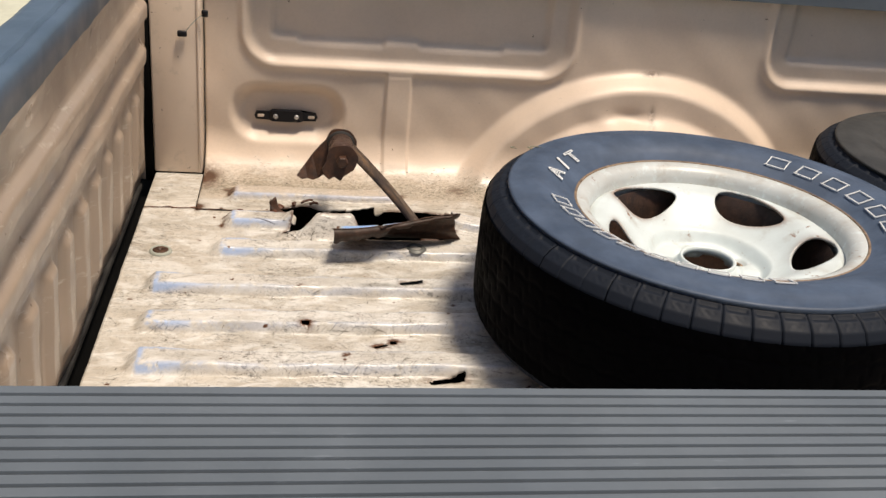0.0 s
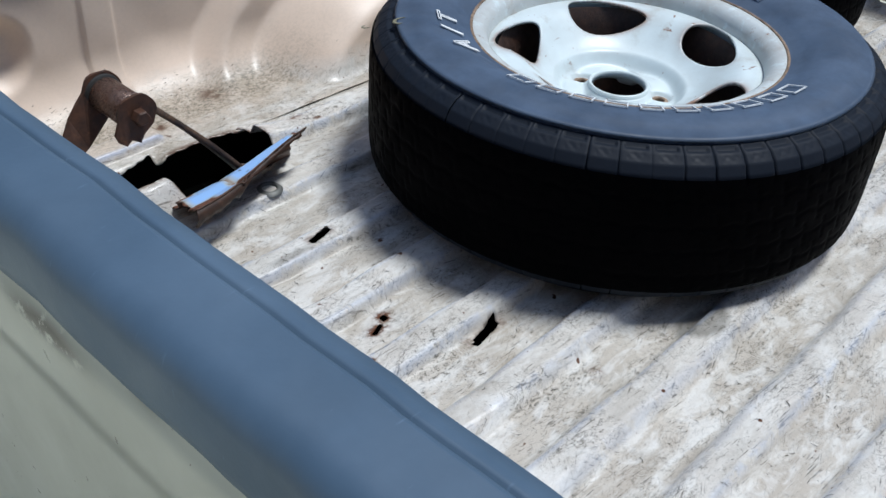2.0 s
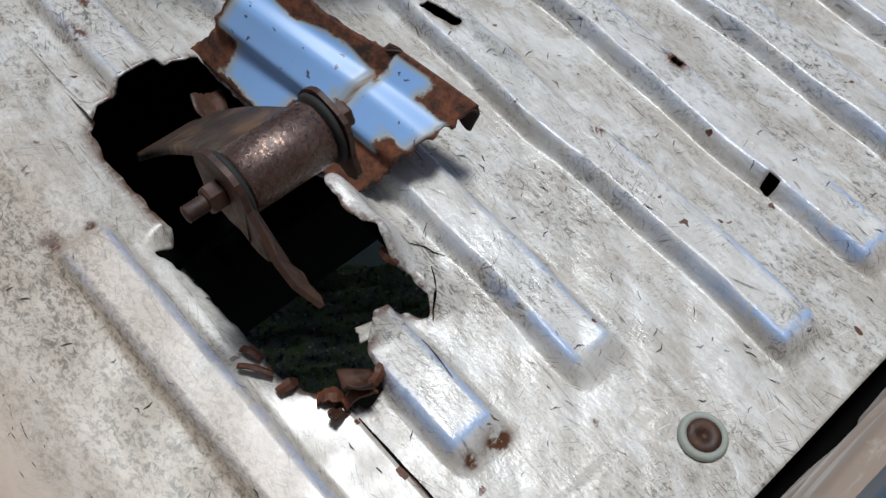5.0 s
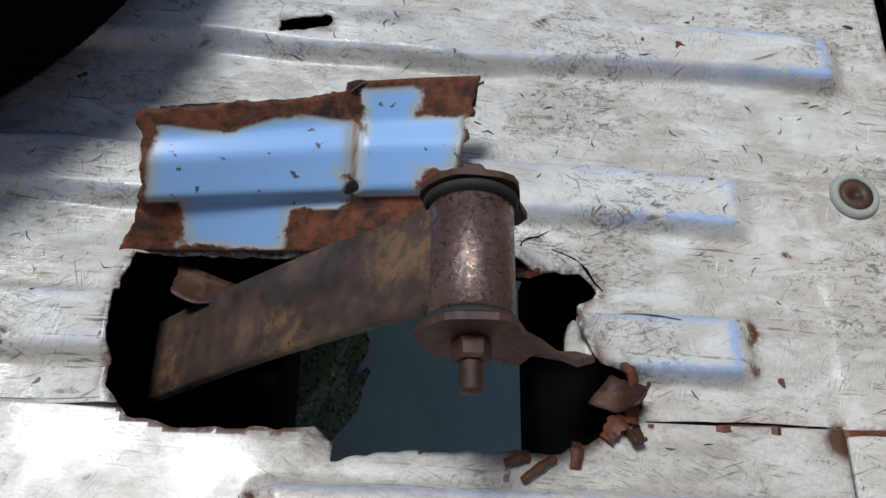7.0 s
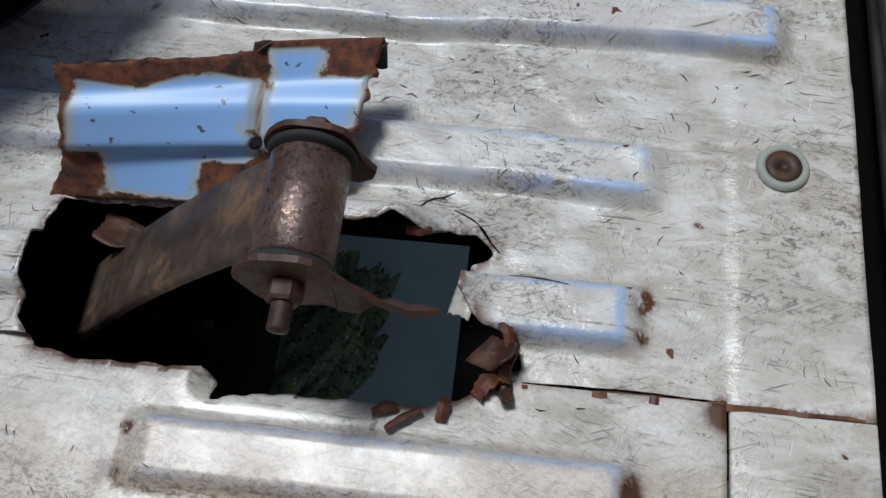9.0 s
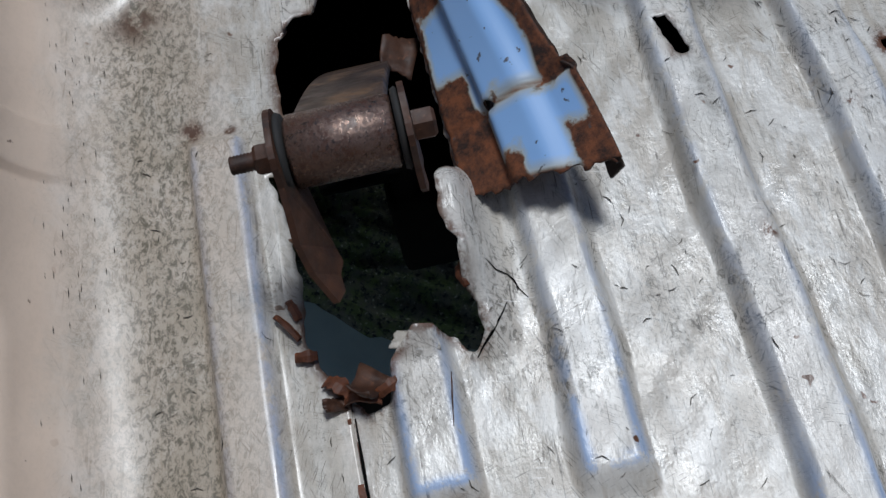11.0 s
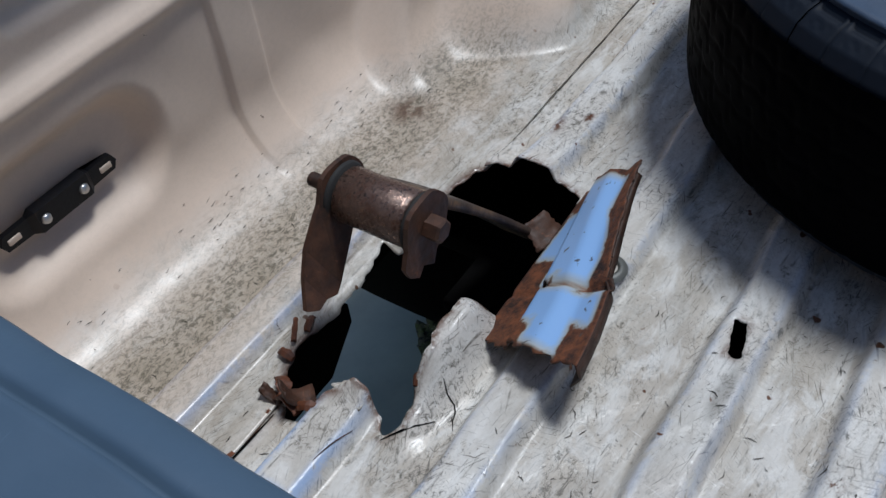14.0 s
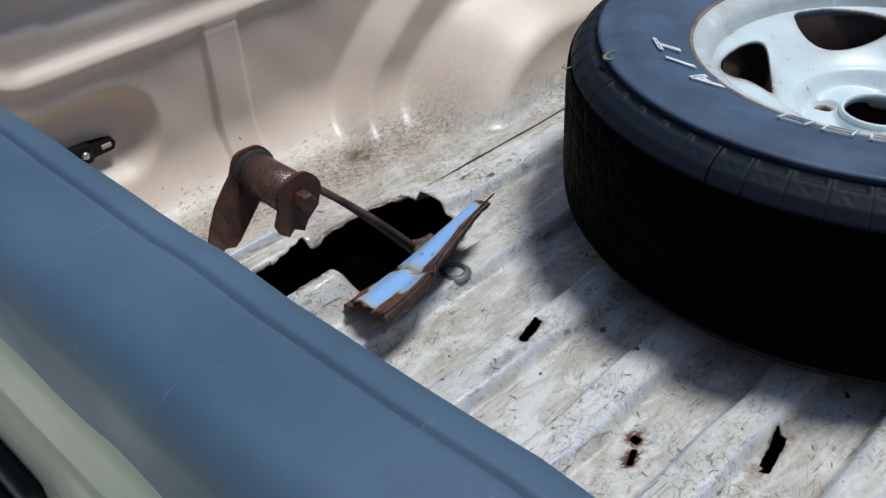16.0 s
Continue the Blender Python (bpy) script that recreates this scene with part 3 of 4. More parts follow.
AX, AY, AZ = np.concatenate([SX, WX], 1), np.concatenate([SY, WY], 1), np.concatenate([SZ, WZ + 0.0035], 1)
mx, my, mz = [(v[1:, 1:] + v[:-1, :-1]) / 2 for v in (AX, AY, AZ)]
low = np.exp(-np.maximum(AZ - 0.004, 0) / 0.03)
wear = (np.exp(-((np.abs(AY - 1.669) - 0.0175) / 0.003) ** 2) * ((AX > -0.245) & (AX < 0.06)) + np.exp(-((AX + 0.242) / 0.004) ** 2) * (np.abs(AY - 1.669) < 0.02)) * (AZ < 0.02)
corner_rust = 1.5 * np.exp(-((AX + 0.302) / 0.022) ** 2 - ((AY - 1.745) / 0.035) ** 2 - (AZ / 0.03) ** 2) + np.exp(-((AX - 0.20) / 0.02) ** 2 - ((AY - 1.725) / 0.02) ** 2 - (AZ / 0.02) ** 2) + 1.2 * np.exp(-((AX - 0.60) / 0.020) ** 2 - ((AZ - 0.247) / 0.004) ** 2) * (AZ > 0.02) + 0.7 * np.exp(-((AX - 0.60) / 0.006) ** 2 - ((AZ - 0.17) / 0.02) ** 2) * (AZ > 0.02)
side_me = grid_mesh("bed_side", AX, AY, AZ, np.concatenate([whole, np.ones((len(sx) - 1, len(wz)), bool)], 1), SIDE, {
    "top": np.clip((AZ - 0.0035) / 0.010, 0, 1) * (AY < 1.70), 
    "wear": wear, "dark_patch": AX * 0, "dirt": 0.05 + 0.16 * (AZ < 0.02) + 0.80 * low * np.exp(-(np.maximum(np.abs(AY - 1.715) - 0.015, 0) / 0.030) ** 2), "rust": np.maximum(corner_rust, (near_hole_rust(AX, AY) + bare_spots(AX, AY)) * (AZ < 0.03)),
    "worn": 0.52 + 0.24 * np.exp(-((AY - 1.625) / 0.035) ** 2) - 0.66 * smooth01(0.004, 0.075, AZ)})
side = tagged(solid(new("bed_side", side_me), 0.0016), "beige painted steel bed side with wheel arch and pressed pockets", "bed side", kind="structure")

# rear pillar beside the tailgate, its foot plate, and the front and near walls that close the bed
pillar = thing("pillar", box_bm(-0.361, 1.806, 0.215, 0.094, 0.078, 0.420, 0.004), PAINT, "beige painted bed corner pillar", "pillar", kind="structure")
part("fold", box_bm(-0.3185, 1.768, 0.215, 0.007, 0.008, 0.418, 0.003), PAINT, pillar)
foot_plate = thing("corner_plate", box_bm(-0.359, 1.685, 0.0015, 0.092, 0.164, 0.005, 0.0015), FLOOR, "beige corner plate of the bed floor", "floor plate", kind="structure")
thing("wall_front", box_bm(FRONT + 0.02, 1.09, 0.215, 0.04, 1.56, 0.43, 0.01), PAINT, "beige painted bed front wall", "wall", kind="structure")
thing("wall_near", box_bm(0.575, 0.325, 0.205, 1.95, 0.05, 0.41, 0.01), PAINT, "beige painted near bed side", "wall", kind="structure")
thing("outer_side_near", box_bm(0.575, 0.12, 0.10, 1.95, 0.05, 0.66, 0.02), PAINT_OUT, "beige painted outer body side", "body side", kind="structure")
thing("outer_side_far", box_bm(0.575, 1.93, 0.10, 1.95, 0.04, 0.62, 0.018), PAINT_OUT, "beige painted outer body side", "body side", kind="structure")


def ribbed_rail(name, y_in, y_out, z):
    """A rail cap whose top carries fine ridges along its length."""
    sgn = 1 if y_out > y_in else -1
    w = abs(y_out - y_in)
    n = int(w / 0.0088)
    sec = [(0.0, -0.05), (0.0, -0.004)]
    for i in range(n):
        a = 0.003 + i * (w - 0.006) / n
        s = (w - 0.006) / n
        sec += [(a, -0.0005), (a + 0.0008, 0.0), (a + s - 0.0020, 0.0), (a + s - 0.0015, -0.0022), (a + s - 0.0006, -0.0022)]
    sec += [(w, -0.003), (w + 0.004, -0.06), (w, -0.06)]
    path = [((x, y_in, z), (0, sgn, 0), (0, 0, 1)) for x in (-0.40, 0.3, 0.9, FRONT + 0.04)]
    return thing(name, sweep_bm(path, sec), RAIL, "grey ribbed plastic cap on the bed rail", "rail cap", kind="structure", smooth=False, recalc=True)


ribbed_rail("rail_near", 0.352, 0.08, 0.462)
ribbed_rail("rail_far", 1.800, 1.945, 0.462)

# ---- tailgate ----
tailgate = empty("tailgate", pose(0, 0, 0), "closed beige tailgate with a grey plastic top cap", "tailgate")
ty = spread((0.36, 1.752, 0.006))
tz = np.linspace(-0.012, 0.462, 94)
TY, TZ = np.meshgrid(ty, tz, indexing="ij")


def gate_x(y, z):
    d = np.zeros_like(y)
    for zc in (0.345, 0.265):
        d += 0.014 * (1 - smooth01(0.010, 0.026, np.abs(z - zc))) * smooth01(1.72, 1.68, y)
    ribs = 0.5 + 0.5 * np.cos((y - 0.40) * 2 * math.pi / 0.094)
    d += 0.011 * smooth01(0.45, 0.75, ribs) * smooth01(0.215, 0.195, z) * smooth01(0.03, 0.06, z) * smooth01(1.72, 1.69, y)
    lip = 0.006 * smooth01(0.40, 0.435, z) * (0.6 + wobble(y, 0.2 + 0 * y, 5)) + 0.004 * smooth01(0.05, 0.0, z) * wobble(y, 1.7 + 0 * y, 6)
    return -0.428 + 0.022 * np.clip(z / 0.45, 0, 1) + d + lip + 0.0018 * wobble(y, z, 7) - 0.006 * smooth01(0.02, -0.01, z)


def flip(me):
    me.flip_normals()
    return me


gate_in = new("inner_panel", grid_mesh("inner_panel", gate_x(TY, TZ), TY, TZ, np.ones((len(ty) - 1, len(tz) - 1), bool), GATE, {"rust": sum(1.5 * np.exp(-((TY - y) / w) ** 2 - ((TZ - z) / w) ** 2) for y, z, w in ((1.152, 0.322, 0.006), (1.247, 0.415, 0.005), (1.24, 0.08, 0.006), (0.81, 0.322, 0.006), (0.9, 0.13, 0.006)))}))
gate_in.parent = tailgate
solid(gate_in, 0.0015)
TX = -0.446 - 0.004 * smooth01(0.34, 0.37, TZ) + 0.004 * smooth01(0.405, 0.42, TZ)
gate_out = new("outer_panel", flip(grid_mesh("outer_panel", TX, TY, TZ, np.ones((len(ty) - 1, len(tz) - 1), bool), PAINT_OUT, {"rust": sum(1.4 * np.exp(-((TY - y) / w) ** 2 - ((TZ - z) / 0.007) ** 2) for y, z, w in ((0.55, 0.424, 0.015), (0.70, 0.415, 0.02), (0.83, 0.423, 0.016), (0.92, 0.405, 0.035), (1.02, 0.421, 0.012), (1.16, 0.424, 0.02), (1.33, 0.42, 0.014)))})))
gate_out.parent = tailgate
# Bottom edge coloured dark, as shade for the gap under the gate.
part("bottom_edge", box_bm(-0.441, 1.056, -0.020, 0.022, 1.392, 0.012, 0.003), DARK, tailgate)
# Black boxes added below and beside the gate, where the gaps are only shaded.
thing("gap_backing_box", box_bm(-0.430, 1.135, -0.075, 0.085, 1.56, 0.05, 0.006), SHADE_BLACK, "black box added below the tailgate gap to keep it dark", "cross member", kind="structure")
thing("gap_shade_box", box_bm(-0.436, 1.782, 0.22, 0.052, 0.048, 0.46), SHADE_BLACK, "black filler box for the shaded gap between tailgate and pillar", "recess", kind="structure")
part("end_plate", box_bm(-0.437, 1.7525, 0.22, 0.028, 0.003, 0.45), PAINT, tailgate)
handle = part("handle_recess", box_bm(-0.4515, 1.30, 0.245, 0.012, 0.190, 0.085, 0.005, 3), BLACK, tailgate, "black plastic tailgate handle")
part("handle", box_bm(-0.460, 1.30, 0.255, 0.010, 0.150, 0.03, 0.004, 3), BLACK, handle)
cap_sec = [(-0.4525, 0.428), (-0.4560, 0.440)]
for a in range(0, 91, 15):
    cap_sec.append((-0.4560 + 0.018 * (1 - math.cos(radians(a))), 0.465 + 0.018 * math.sin(radians(a))))
cap_sec += [(-0.4145, 0.4845), (-0.4122, 0.4845), (-0.4116, 0.4800), (-0.4096, 0.4800), (-0.4088, 0.4822), (-0.4060, 0.4820), (-0.3970, 0.4805), (-0.3945, 0.474), (-0.396, 0.438), (-0.400, 0.438), (-0.401, 0.464), (-0.448, 0.462), (-0.4485, 0.428)]
cap_path = []
for y in np.arange(0.355, 1.775, 0.02):
    cap_path.append(((0.0012 * wobble(y, 0.3, 14), float(y), 0.0006 * wobble(y, 2.1, 20)), (1, 0, 0), (0, 0, 1)))
cap = part("top_cap", sweep_bm(cap_path, cap_sec), CAP, tailgate, "scuffed grey plastic cap along the tailgate top, reflected sky blue in its colour", recalc=True)


# ---- tyres ----
def tyre_profile(R, W, r_bead):
    """Outer shape of a tyre from the lower bead to the upper one, lying on its side."""
    h = W / 2
    up = [(r_bead - 0.006, 0.30 * h), (r_bead, 0.60 * h), (r_bead + 0.004, 0.72 * h), (r_bead + 0.012, 0.80 * h), (r_bead + 0.016, 0.815 * h),
          (r_bead + 0.020, 0.81 * h), (r_bead + 0.035, 0.90 * h), (r_bead + 0.055, 0.965 * h), (r_bead + 0.078, 0.995 * h), (r_bead + 0.095, 0.985 * h),
          (r_bead + 0.110, 0.95 * h), (r_bead + 0.113, 0.962 * h), (r_bead + 0.117, 0.94 * h), (R - 0.030, 0.84 * h), (R - 0.016, 0.77 * h), (R - 0.008, 0.68 * h),
          (R - 0.001, 0.5 * h), (R, 0.25 * h)]
    both = [(r, h - z) for r, z in up] + [(r, h + z) for r, z in reversed(up)]
    return both


def shoulder_block(R, h, n, worn, depth):
    """One block of the shoulder: rounded over the edge, with a short slit, a zigzag sipe and softened sides."""
    u, v = np.meshgrid(np.linspace(-1, 1, 21), np.linspace(0, 1, 25), indexing="ij")
    r = np.interp(v, (0, 0.25, 0.5, 0.75, 1), (R - 0.037, R - 0.0215, R - 0.0110, R - 0.0048, R - 0.0022))
    z = h * np.interp(v, (0, 0.25, 0.5, 0.75, 1), (0.905, 0.855, 0.785, 0.690, 0.560))
    sink = 0.0045 * depth * smooth01(0.90, 1.0, np.abs(u)) * (0.25 + 0.75 * v)
    sink = sink + 0.0034 * (1 - smooth01(0.015, 0.05, np.abs(v - 0.14))) * (np.abs(u) < 0.80)
    sink = sink + 0.0005 * (1 - smooth01(0.02, 0.05, np.abs(v - 0.36 - 0.05 * np.sign(np.sin(u * 9))))) * (np.abs(u) < 0.6)
    sink = sink + worn - 0.0008
    r, z = r - sink * (0.35 + 0.6 * v), z - sink * (0.9 - 0.6 * v)
    a = u * math.pi / n * (1.0 - 0.010 * depth) + 0.006 * (v - 0.5)
    return grid_mesh("tread_block", r * np.cos(a), r * np.sin(a), z, np.ones((20, 24), bool), HALF_LIT_SHOULDER, {"dirt": u * 0})


def tyre(name, m, R, W, r_bead, label, worn, wall=SKY_RUBBER):
    root = empty(name, m, label, "tyre")
    prof = tyre_profile(R - 0.007, W, r_bead)
    half = len(prof) // 2
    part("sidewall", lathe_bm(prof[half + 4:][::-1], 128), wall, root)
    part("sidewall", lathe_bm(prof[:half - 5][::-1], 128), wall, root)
    part("carcass", lathe_bm(prof[half - 6:half + 6][::-1], 128), SHADE_TREAD, root)
    # tread band with grooves round it and cuts across it
    ta, tw = np.linspace(0, 2 * math.pi, 745), np.linspace(-0.78, 0.78, 66)
    TA, TW = np.meshgrid(ta, tw, indexing="ij")
    cut = np.zeros_like(TA)
    for g in (-0.52, -0.17, 0.17, 0.52):
        cut = np.maximum(cut, 1 - smooth01(0.022, 0.04, np.abs(TW - g + 0.02 * np.sin(TA * 62))))
    cross = np.abs(((TA * 62 / (2 * math.pi) + 0.5 * np.sign(np.sin(TW * 9)) * 0.4 + TW * 0.7) % 1) - 0.5)
    cut = np.maximum(cut, 1 - smooth01(0.05, 0.10, cross))
    rad = R + 0.0016 - worn - 0.010 * np.abs(TW) ** 5 - 0.0011 * cut
    band = new("tread", grid_mesh("tread", rad * np.cos(TA), rad * np.sin(TA), W / 2 + TW * W / 2 * 0.86, np.ones((744, 65), bool), SHADE_TREAD, {"dirt": TA * 0}))
    band.parent = root
    # shoulder blocks, one by one round both edges, close together; some rubbed almost smooth
    n, h = 60, W / 2
    blocks = [shoulder_block(R, h, n, worn, d) for d in (1.0, 0.25)]
    for k in range(n):
        for up in (1, -1):
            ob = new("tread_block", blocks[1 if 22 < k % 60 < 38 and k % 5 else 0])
            ob.parent = root
            ob.matrix_basis = Matrix.Translation((0, 0, h)) @ Matrix.Rotation(2 * math.pi * (k + (0.5 if up < 0 else 0)) / n, 4, 'Z') @ (Matrix.Identity(4) if up > 0 else Matrix.Rotation(math.pi, 4, 'X'))
    return root


tyre_one = tyre("tyre", pose(0.490, 1.157, 0.012), 0.349, 0.232, 0.199, "worn all-terrain tyre lying flat with white outline letters", 0.001)

# wheel: a pressed steel disc with five kidney windows, built over a polar grid
wheel = empty("wheel", pose(0.490, 1.157, 0.012), "white painted steel wheel with rust, five slots", "wheel")
WIN = [radians(a) for a in (117, 45, -27, -99, -171)]
pr = spread((0.038, 0.19, 0.0022))
pa = np.linspace(0, 2 * math.pi, 361)
PR, PA = np.meshgrid(pr, pa, indexing="ij")


def disc_z(r, a):
    z = 0.122 + 0.009 * smooth01(0.050, 0.041, r)
    z = z + 0.018 * smooth01(0.078, 0.094, r) + 0.044 * smooth01(0.086, 0.165, r) - 0.005 * smooth01(0.178, 0.19, r)
    lug = np.zeros_like(r)
    for k in range(5):
        la = radians(91 + 72 * k)
        d = np.hypot(r * np.cos(a) - 0.0605 * math.cos(la), r * np.sin(a) - 0.0605 * math.sin(la))
        lug = np.maximum(lug, 1 - smooth01(0.012, 0.017, d))
    z = z - 0.005 * lug + 0.004 * np.cos(5 * (a - radians(91 + 36))) * (1 - smooth01(0.07, 0.085, r)) * smooth01(0.046, 0.056, r)
    return z


def window_field(r, a):
    best = np.full_like(r, 9.0)
    for w in WIN:
        da = (a - w + math.pi) % (2 * math.pi) - math.pi
        u, v = r * np.sin(da), r * np.cos(da) - 0.145
        v = v - 0.10 * u - 4.0 * u * u * np.sign(0.0) + 1.6 * u * u
        best = np.minimum(best, np.abs(u / 0.058) ** 2.2 + np.abs(v / (0.028 + 0.20 * u)) ** 2.2)
    return best


lug_rust = np.zeros_like(PR)
for k in range(5):
    la = radians(91 + 72 * k)
    lug_rust = np.maximum(lug_rust, np.exp(-(np.hypot(PR * np.cos(PA) - 0.0605 * math.cos(la), PR * np.sin(PA) - 0.0605 * math.sin(la)) / 0.011) ** 4))
wf = window_field(PR, PA)
def disc_field(r, a):
    f = (window_field(r, a) - 1) * 0.012
    for k in range(5):
        la = radians(91 + 72 * k)
        f = np.minimum(f, np.hypot(r * np.cos(a) - 0.0605 * math.cos(la), r * np.sin(a) - 0.0605 * math.sin(la)) - 0.0065)
    return f


PR, PA, whole = snap(PR, PA, disc_field, 0.0022, 0.0174)
disc = new("disc", grid_mesh("disc", PR * np.cos(PA), PR * np.sin(PA), disc_z(PR, PA), whole, WHEEL, {
    "rust": np.maximum(np.maximum(lug_rust, 0.9 * np.exp(-np.maximum(wf - 1, 0) / 0.25) * np.sin(PA * 1.5 + 1.0) ** 2), 0.35 * smooth01(0.182, 0.19, PR))}))
disc.parent = wheel
bm = bmesh.new()
bm.from_mesh(disc.data)
bmesh.ops.remove_doubles(bm, verts=bm.verts, dist=1e-5)
bm.to_mesh(disc.data)
bm.free()
solid(disc, 0.004, -1)
rim_prof = [(0.184, 0.150), (0.186, 0.170), (0.188, 0.190), (0.192, 0.200), (0.200, 0.206), (0.211, 0.209), (0.2150, 0.206), (0.2145, 0.201), (0.2075, 0.199), (0.198, 0.196), (0.194, 0.188), (0.190, 0.150), (0.175, 0.120), (0.172, 0.07), (0.188, 0.04), (0.196, 0.02), (0.190, 0.016), (0.166, 0.070), (0.168, 0.12), (0.184, 0.150)]
rim_me = mesh_of("rim", lathe_bm(rim_prof[::-1], 128), WHEEL)
at = rim_me.attributes.new("rust", 'FLOAT', 'POINT')
at.data.foreach_set("value", [float(0.9 if math.hypot(v.co.x, v.co.y) > 0.2115 or v.co.z < 0.13 else 0.22) for v in rim_me.vertices])
rim = new("rim", rim_me)
rim.parent = wheel
# Black disc at the wheel's bottom: the bore's shade put in as colour.
part("bore", lathe_bm([(0.0, 0.005), (0.100, 0.005), (0.100, 0.009)][::-1], 64), SHADE_BLACK, wheel, "black disc painted for the shade inside the hub bore")
part("barrel", lathe_bm([(0.099, 0.006), (0.150, 0.006), (0.160, 0.020), (0.163, 0.150), (0.174, 0.175)][::-1], 96), SHADE_RUST, wheel, "rusty inside of the wheel, coloured darker for its shade")
part("rim_lip", lathe_bm([(0.2130 + 0.0024 * math.cos(radians(a)), 0.2090 + 0.0018 * math.sin(radians(a))) for a in range(360, -1, -45)], 128), RIM_RUST, wheel, "rusty brown lip of the rim")
part("hub_ring", lathe_bm([(0.0425, 0.129), (0.0425, 0.135), (0.0400, 0.1365), (0.0375, 0.134), (0.0370, 0.126), (0.0395, 0.126)][::-1], 64), WHEEL, wheel)


seat_bm = lathe_bm([(0.0062, -0.003), (0.0066, 0.0012), (0.0085, 0.0022), (0.0115, 0.0012), (0.0122, -0.002)][::-1], 24)
seat_me = mesh_of("lug_seat", seat_bm, RIM_RUST)
for k in range(5):
    la = radians(91 + 72 * k)
    seat = new("lug_seat", seat_me)
    seat.parent = wheel
    seat.matrix_basis = pose(0.0605 * math.cos(la), 0.0605 * math.sin(la), float(disc_z(np.array([0.0605]), np.array([la]))[0]) + 0.001)


def letter_curve(text, size, parent, radius, angle, z, extra=0.0):
    """One outlined raised letter on the sidewall, its foot toward the wheel's centre."""
    cu = bpy.data.curves.new("letter", 'FONT')
    cu.body, cu.size, cu.align_x, cu.align_y = text, size, 'CENTER', 'CENTER'
    cu.fill_mode, cu.bevel_depth, cu.bevel_resolution = 'NONE', 0.00095, 1
    cu.shear = 0.18
    ob = new("letter", cu)
    cu.materials.append(LETTER)
    ob.parent = parent
    ob.matrix_basis = Matrix.Translation((radius * math.cos(angle), radius * math.sin(angle), z)) @ Matrix.Rotation(angle - math.pi / 2, 4, 'Z') @ Matrix.Rotation(radians(17), 4, 'X') @ Matrix.Diagonal((1.25, 1.0, 1.0, 1.0))
    return ob


def outline_mark(parent, radius, angle, z, w, h):
    """A plain outlined block in place of a maker's letter."""
    bm = bmesh.new()
    t = 0.0016
    for cx, cy, sx_, sy_ in ((0, h / 2, w, t), (0, -h / 2, w, t), (w / 2, 0, t, h + t), (-w / 2, 0, t, h + t)):
        bmesh.ops.create_cube(bm, size=1, matrix=Matrix.LocRotScale((cx + 0.18 * cy, cy, 0), None, (sx_, sy_, 0.0016)))
    ob = part("outline_mark", bm, LETTER, parent, smooth=False)
    ob.matrix_basis = Matrix.Translation((radius * math.cos(angle), radius * math.sin(angle), z)) @ Matrix.Rotation(angle - math.pi / 2, 4, 'Z') @ Matrix.Rotation(radians(17), 4, 'X')
    return ob


Z_SIDE = 0.2315
for ch, deg in (("A", 158), ("/", 148), ("T", 139)):
    letter_curve(ch, 0.037, tyre_one, 0.246, radians(deg), Z_SIDE - 0.004)
for i in range(6):
    outline_mark(tyre_one, 0.246, radians(46 - 12.2 * i), Z_SIDE - 0.0040, 0.031, 0.025)
for i in range(10):
    outline_mark(tyre_one, 0.246, radians(266 - 9.2 * i), Z_SIDE - 0.0040, 0.025, 0.024)

def scuff(parent, centre, r, a0, a1, w):
    """A dried smear on the sidewall: a short bent band."""
    bm = bmesh.new()
    prev = None
    for i in range(13):
        a = radians(a0 + (a1 - a0) * i / 12)
        k = w * math.sin(math.pi * (i + 0.4) / 12.8) * (0.75 + 0.35 * math.sin(i * 2.7))
        pair = [bm.verts.new((centre[0] + q * math.cos(a), centre[1] + q * 0.6 * math.sin(a), centre[2])) for q in (r - k, r + k)]
        if prev:
            bm.faces.new((prev[0], prev[1], pair[1], pair[0]))
        prev = pair
    ob = part("scuff", bm, SCUFF, parent, "pale yellow scuff on the sidewall", recalc=True)
    solid(ob, 0.0006)


scuff(tyre_one, (-0.238, 0.196, 0.2285), 0.012, 30, 250, 0.0035)
scuff(tyre_one, (-0.262, 0.236, 0.2135), 0.007, 90, 280, 0.0025)
tyre_two = tyre("tyre", pose(1.16, 1.43, 0.012), 0.335, 0.215, 0.185, "old bare black tyre lying flat near the front", 0.002, OLD_RUBBER)

# ---- leaf spring end pushed up through the hole ----
EYE_C = Vector((-0.050, 1.560, 0.142))
spring = empty("leaf_spring_end", pose(0, 0, 0), "rusty leaf spring eye and shackle pushed up through the floor", "spring shackle")


def along_y(bm, c):
    bmesh.ops.transform(bm, matrix=Matrix.Translation(c) @ Matrix.Rotation(-math.pi / 2, 4, 'X'), verts=bm.verts)
    return bm


part("eye", along_y(lathe_bm([(0.0, -0.033), (0.0210, -0.033), (0.0232, -0.031), (0.0232, 0.031), (0.0210, 0.033), (0.0, 0.033)], 48), EYE_C), STEEL, spring, "worn steel spring eye", recalc=True)
part("bushing_washer", along_y(lathe_bm([(0.0, -0.0385), (0.0245, -0.0385), (0.0262, -0.037), (0.0245, -0.034), (0.0, -0.034)], 40), EYE_C), DARK, spring, recalc=True)
part("bushing_washer", along_y(lathe_bm([(0.0, 0.034), (0.0245, 0.034), (0.0262, 0.037), (0.0245, 0.0385), (0.0, 0.0385)], 40), EYE_C), DARK, spring, recalc=True)
part("bolt_head", along_y(lathe_bm([(0.0, -0.058), (0.0085, -0.058), (0.0105, -0.056), (0.0105, -0.044), (0.0, -0.044)], 6), EYE_C), RUST, spring, smooth=False, recalc=True)
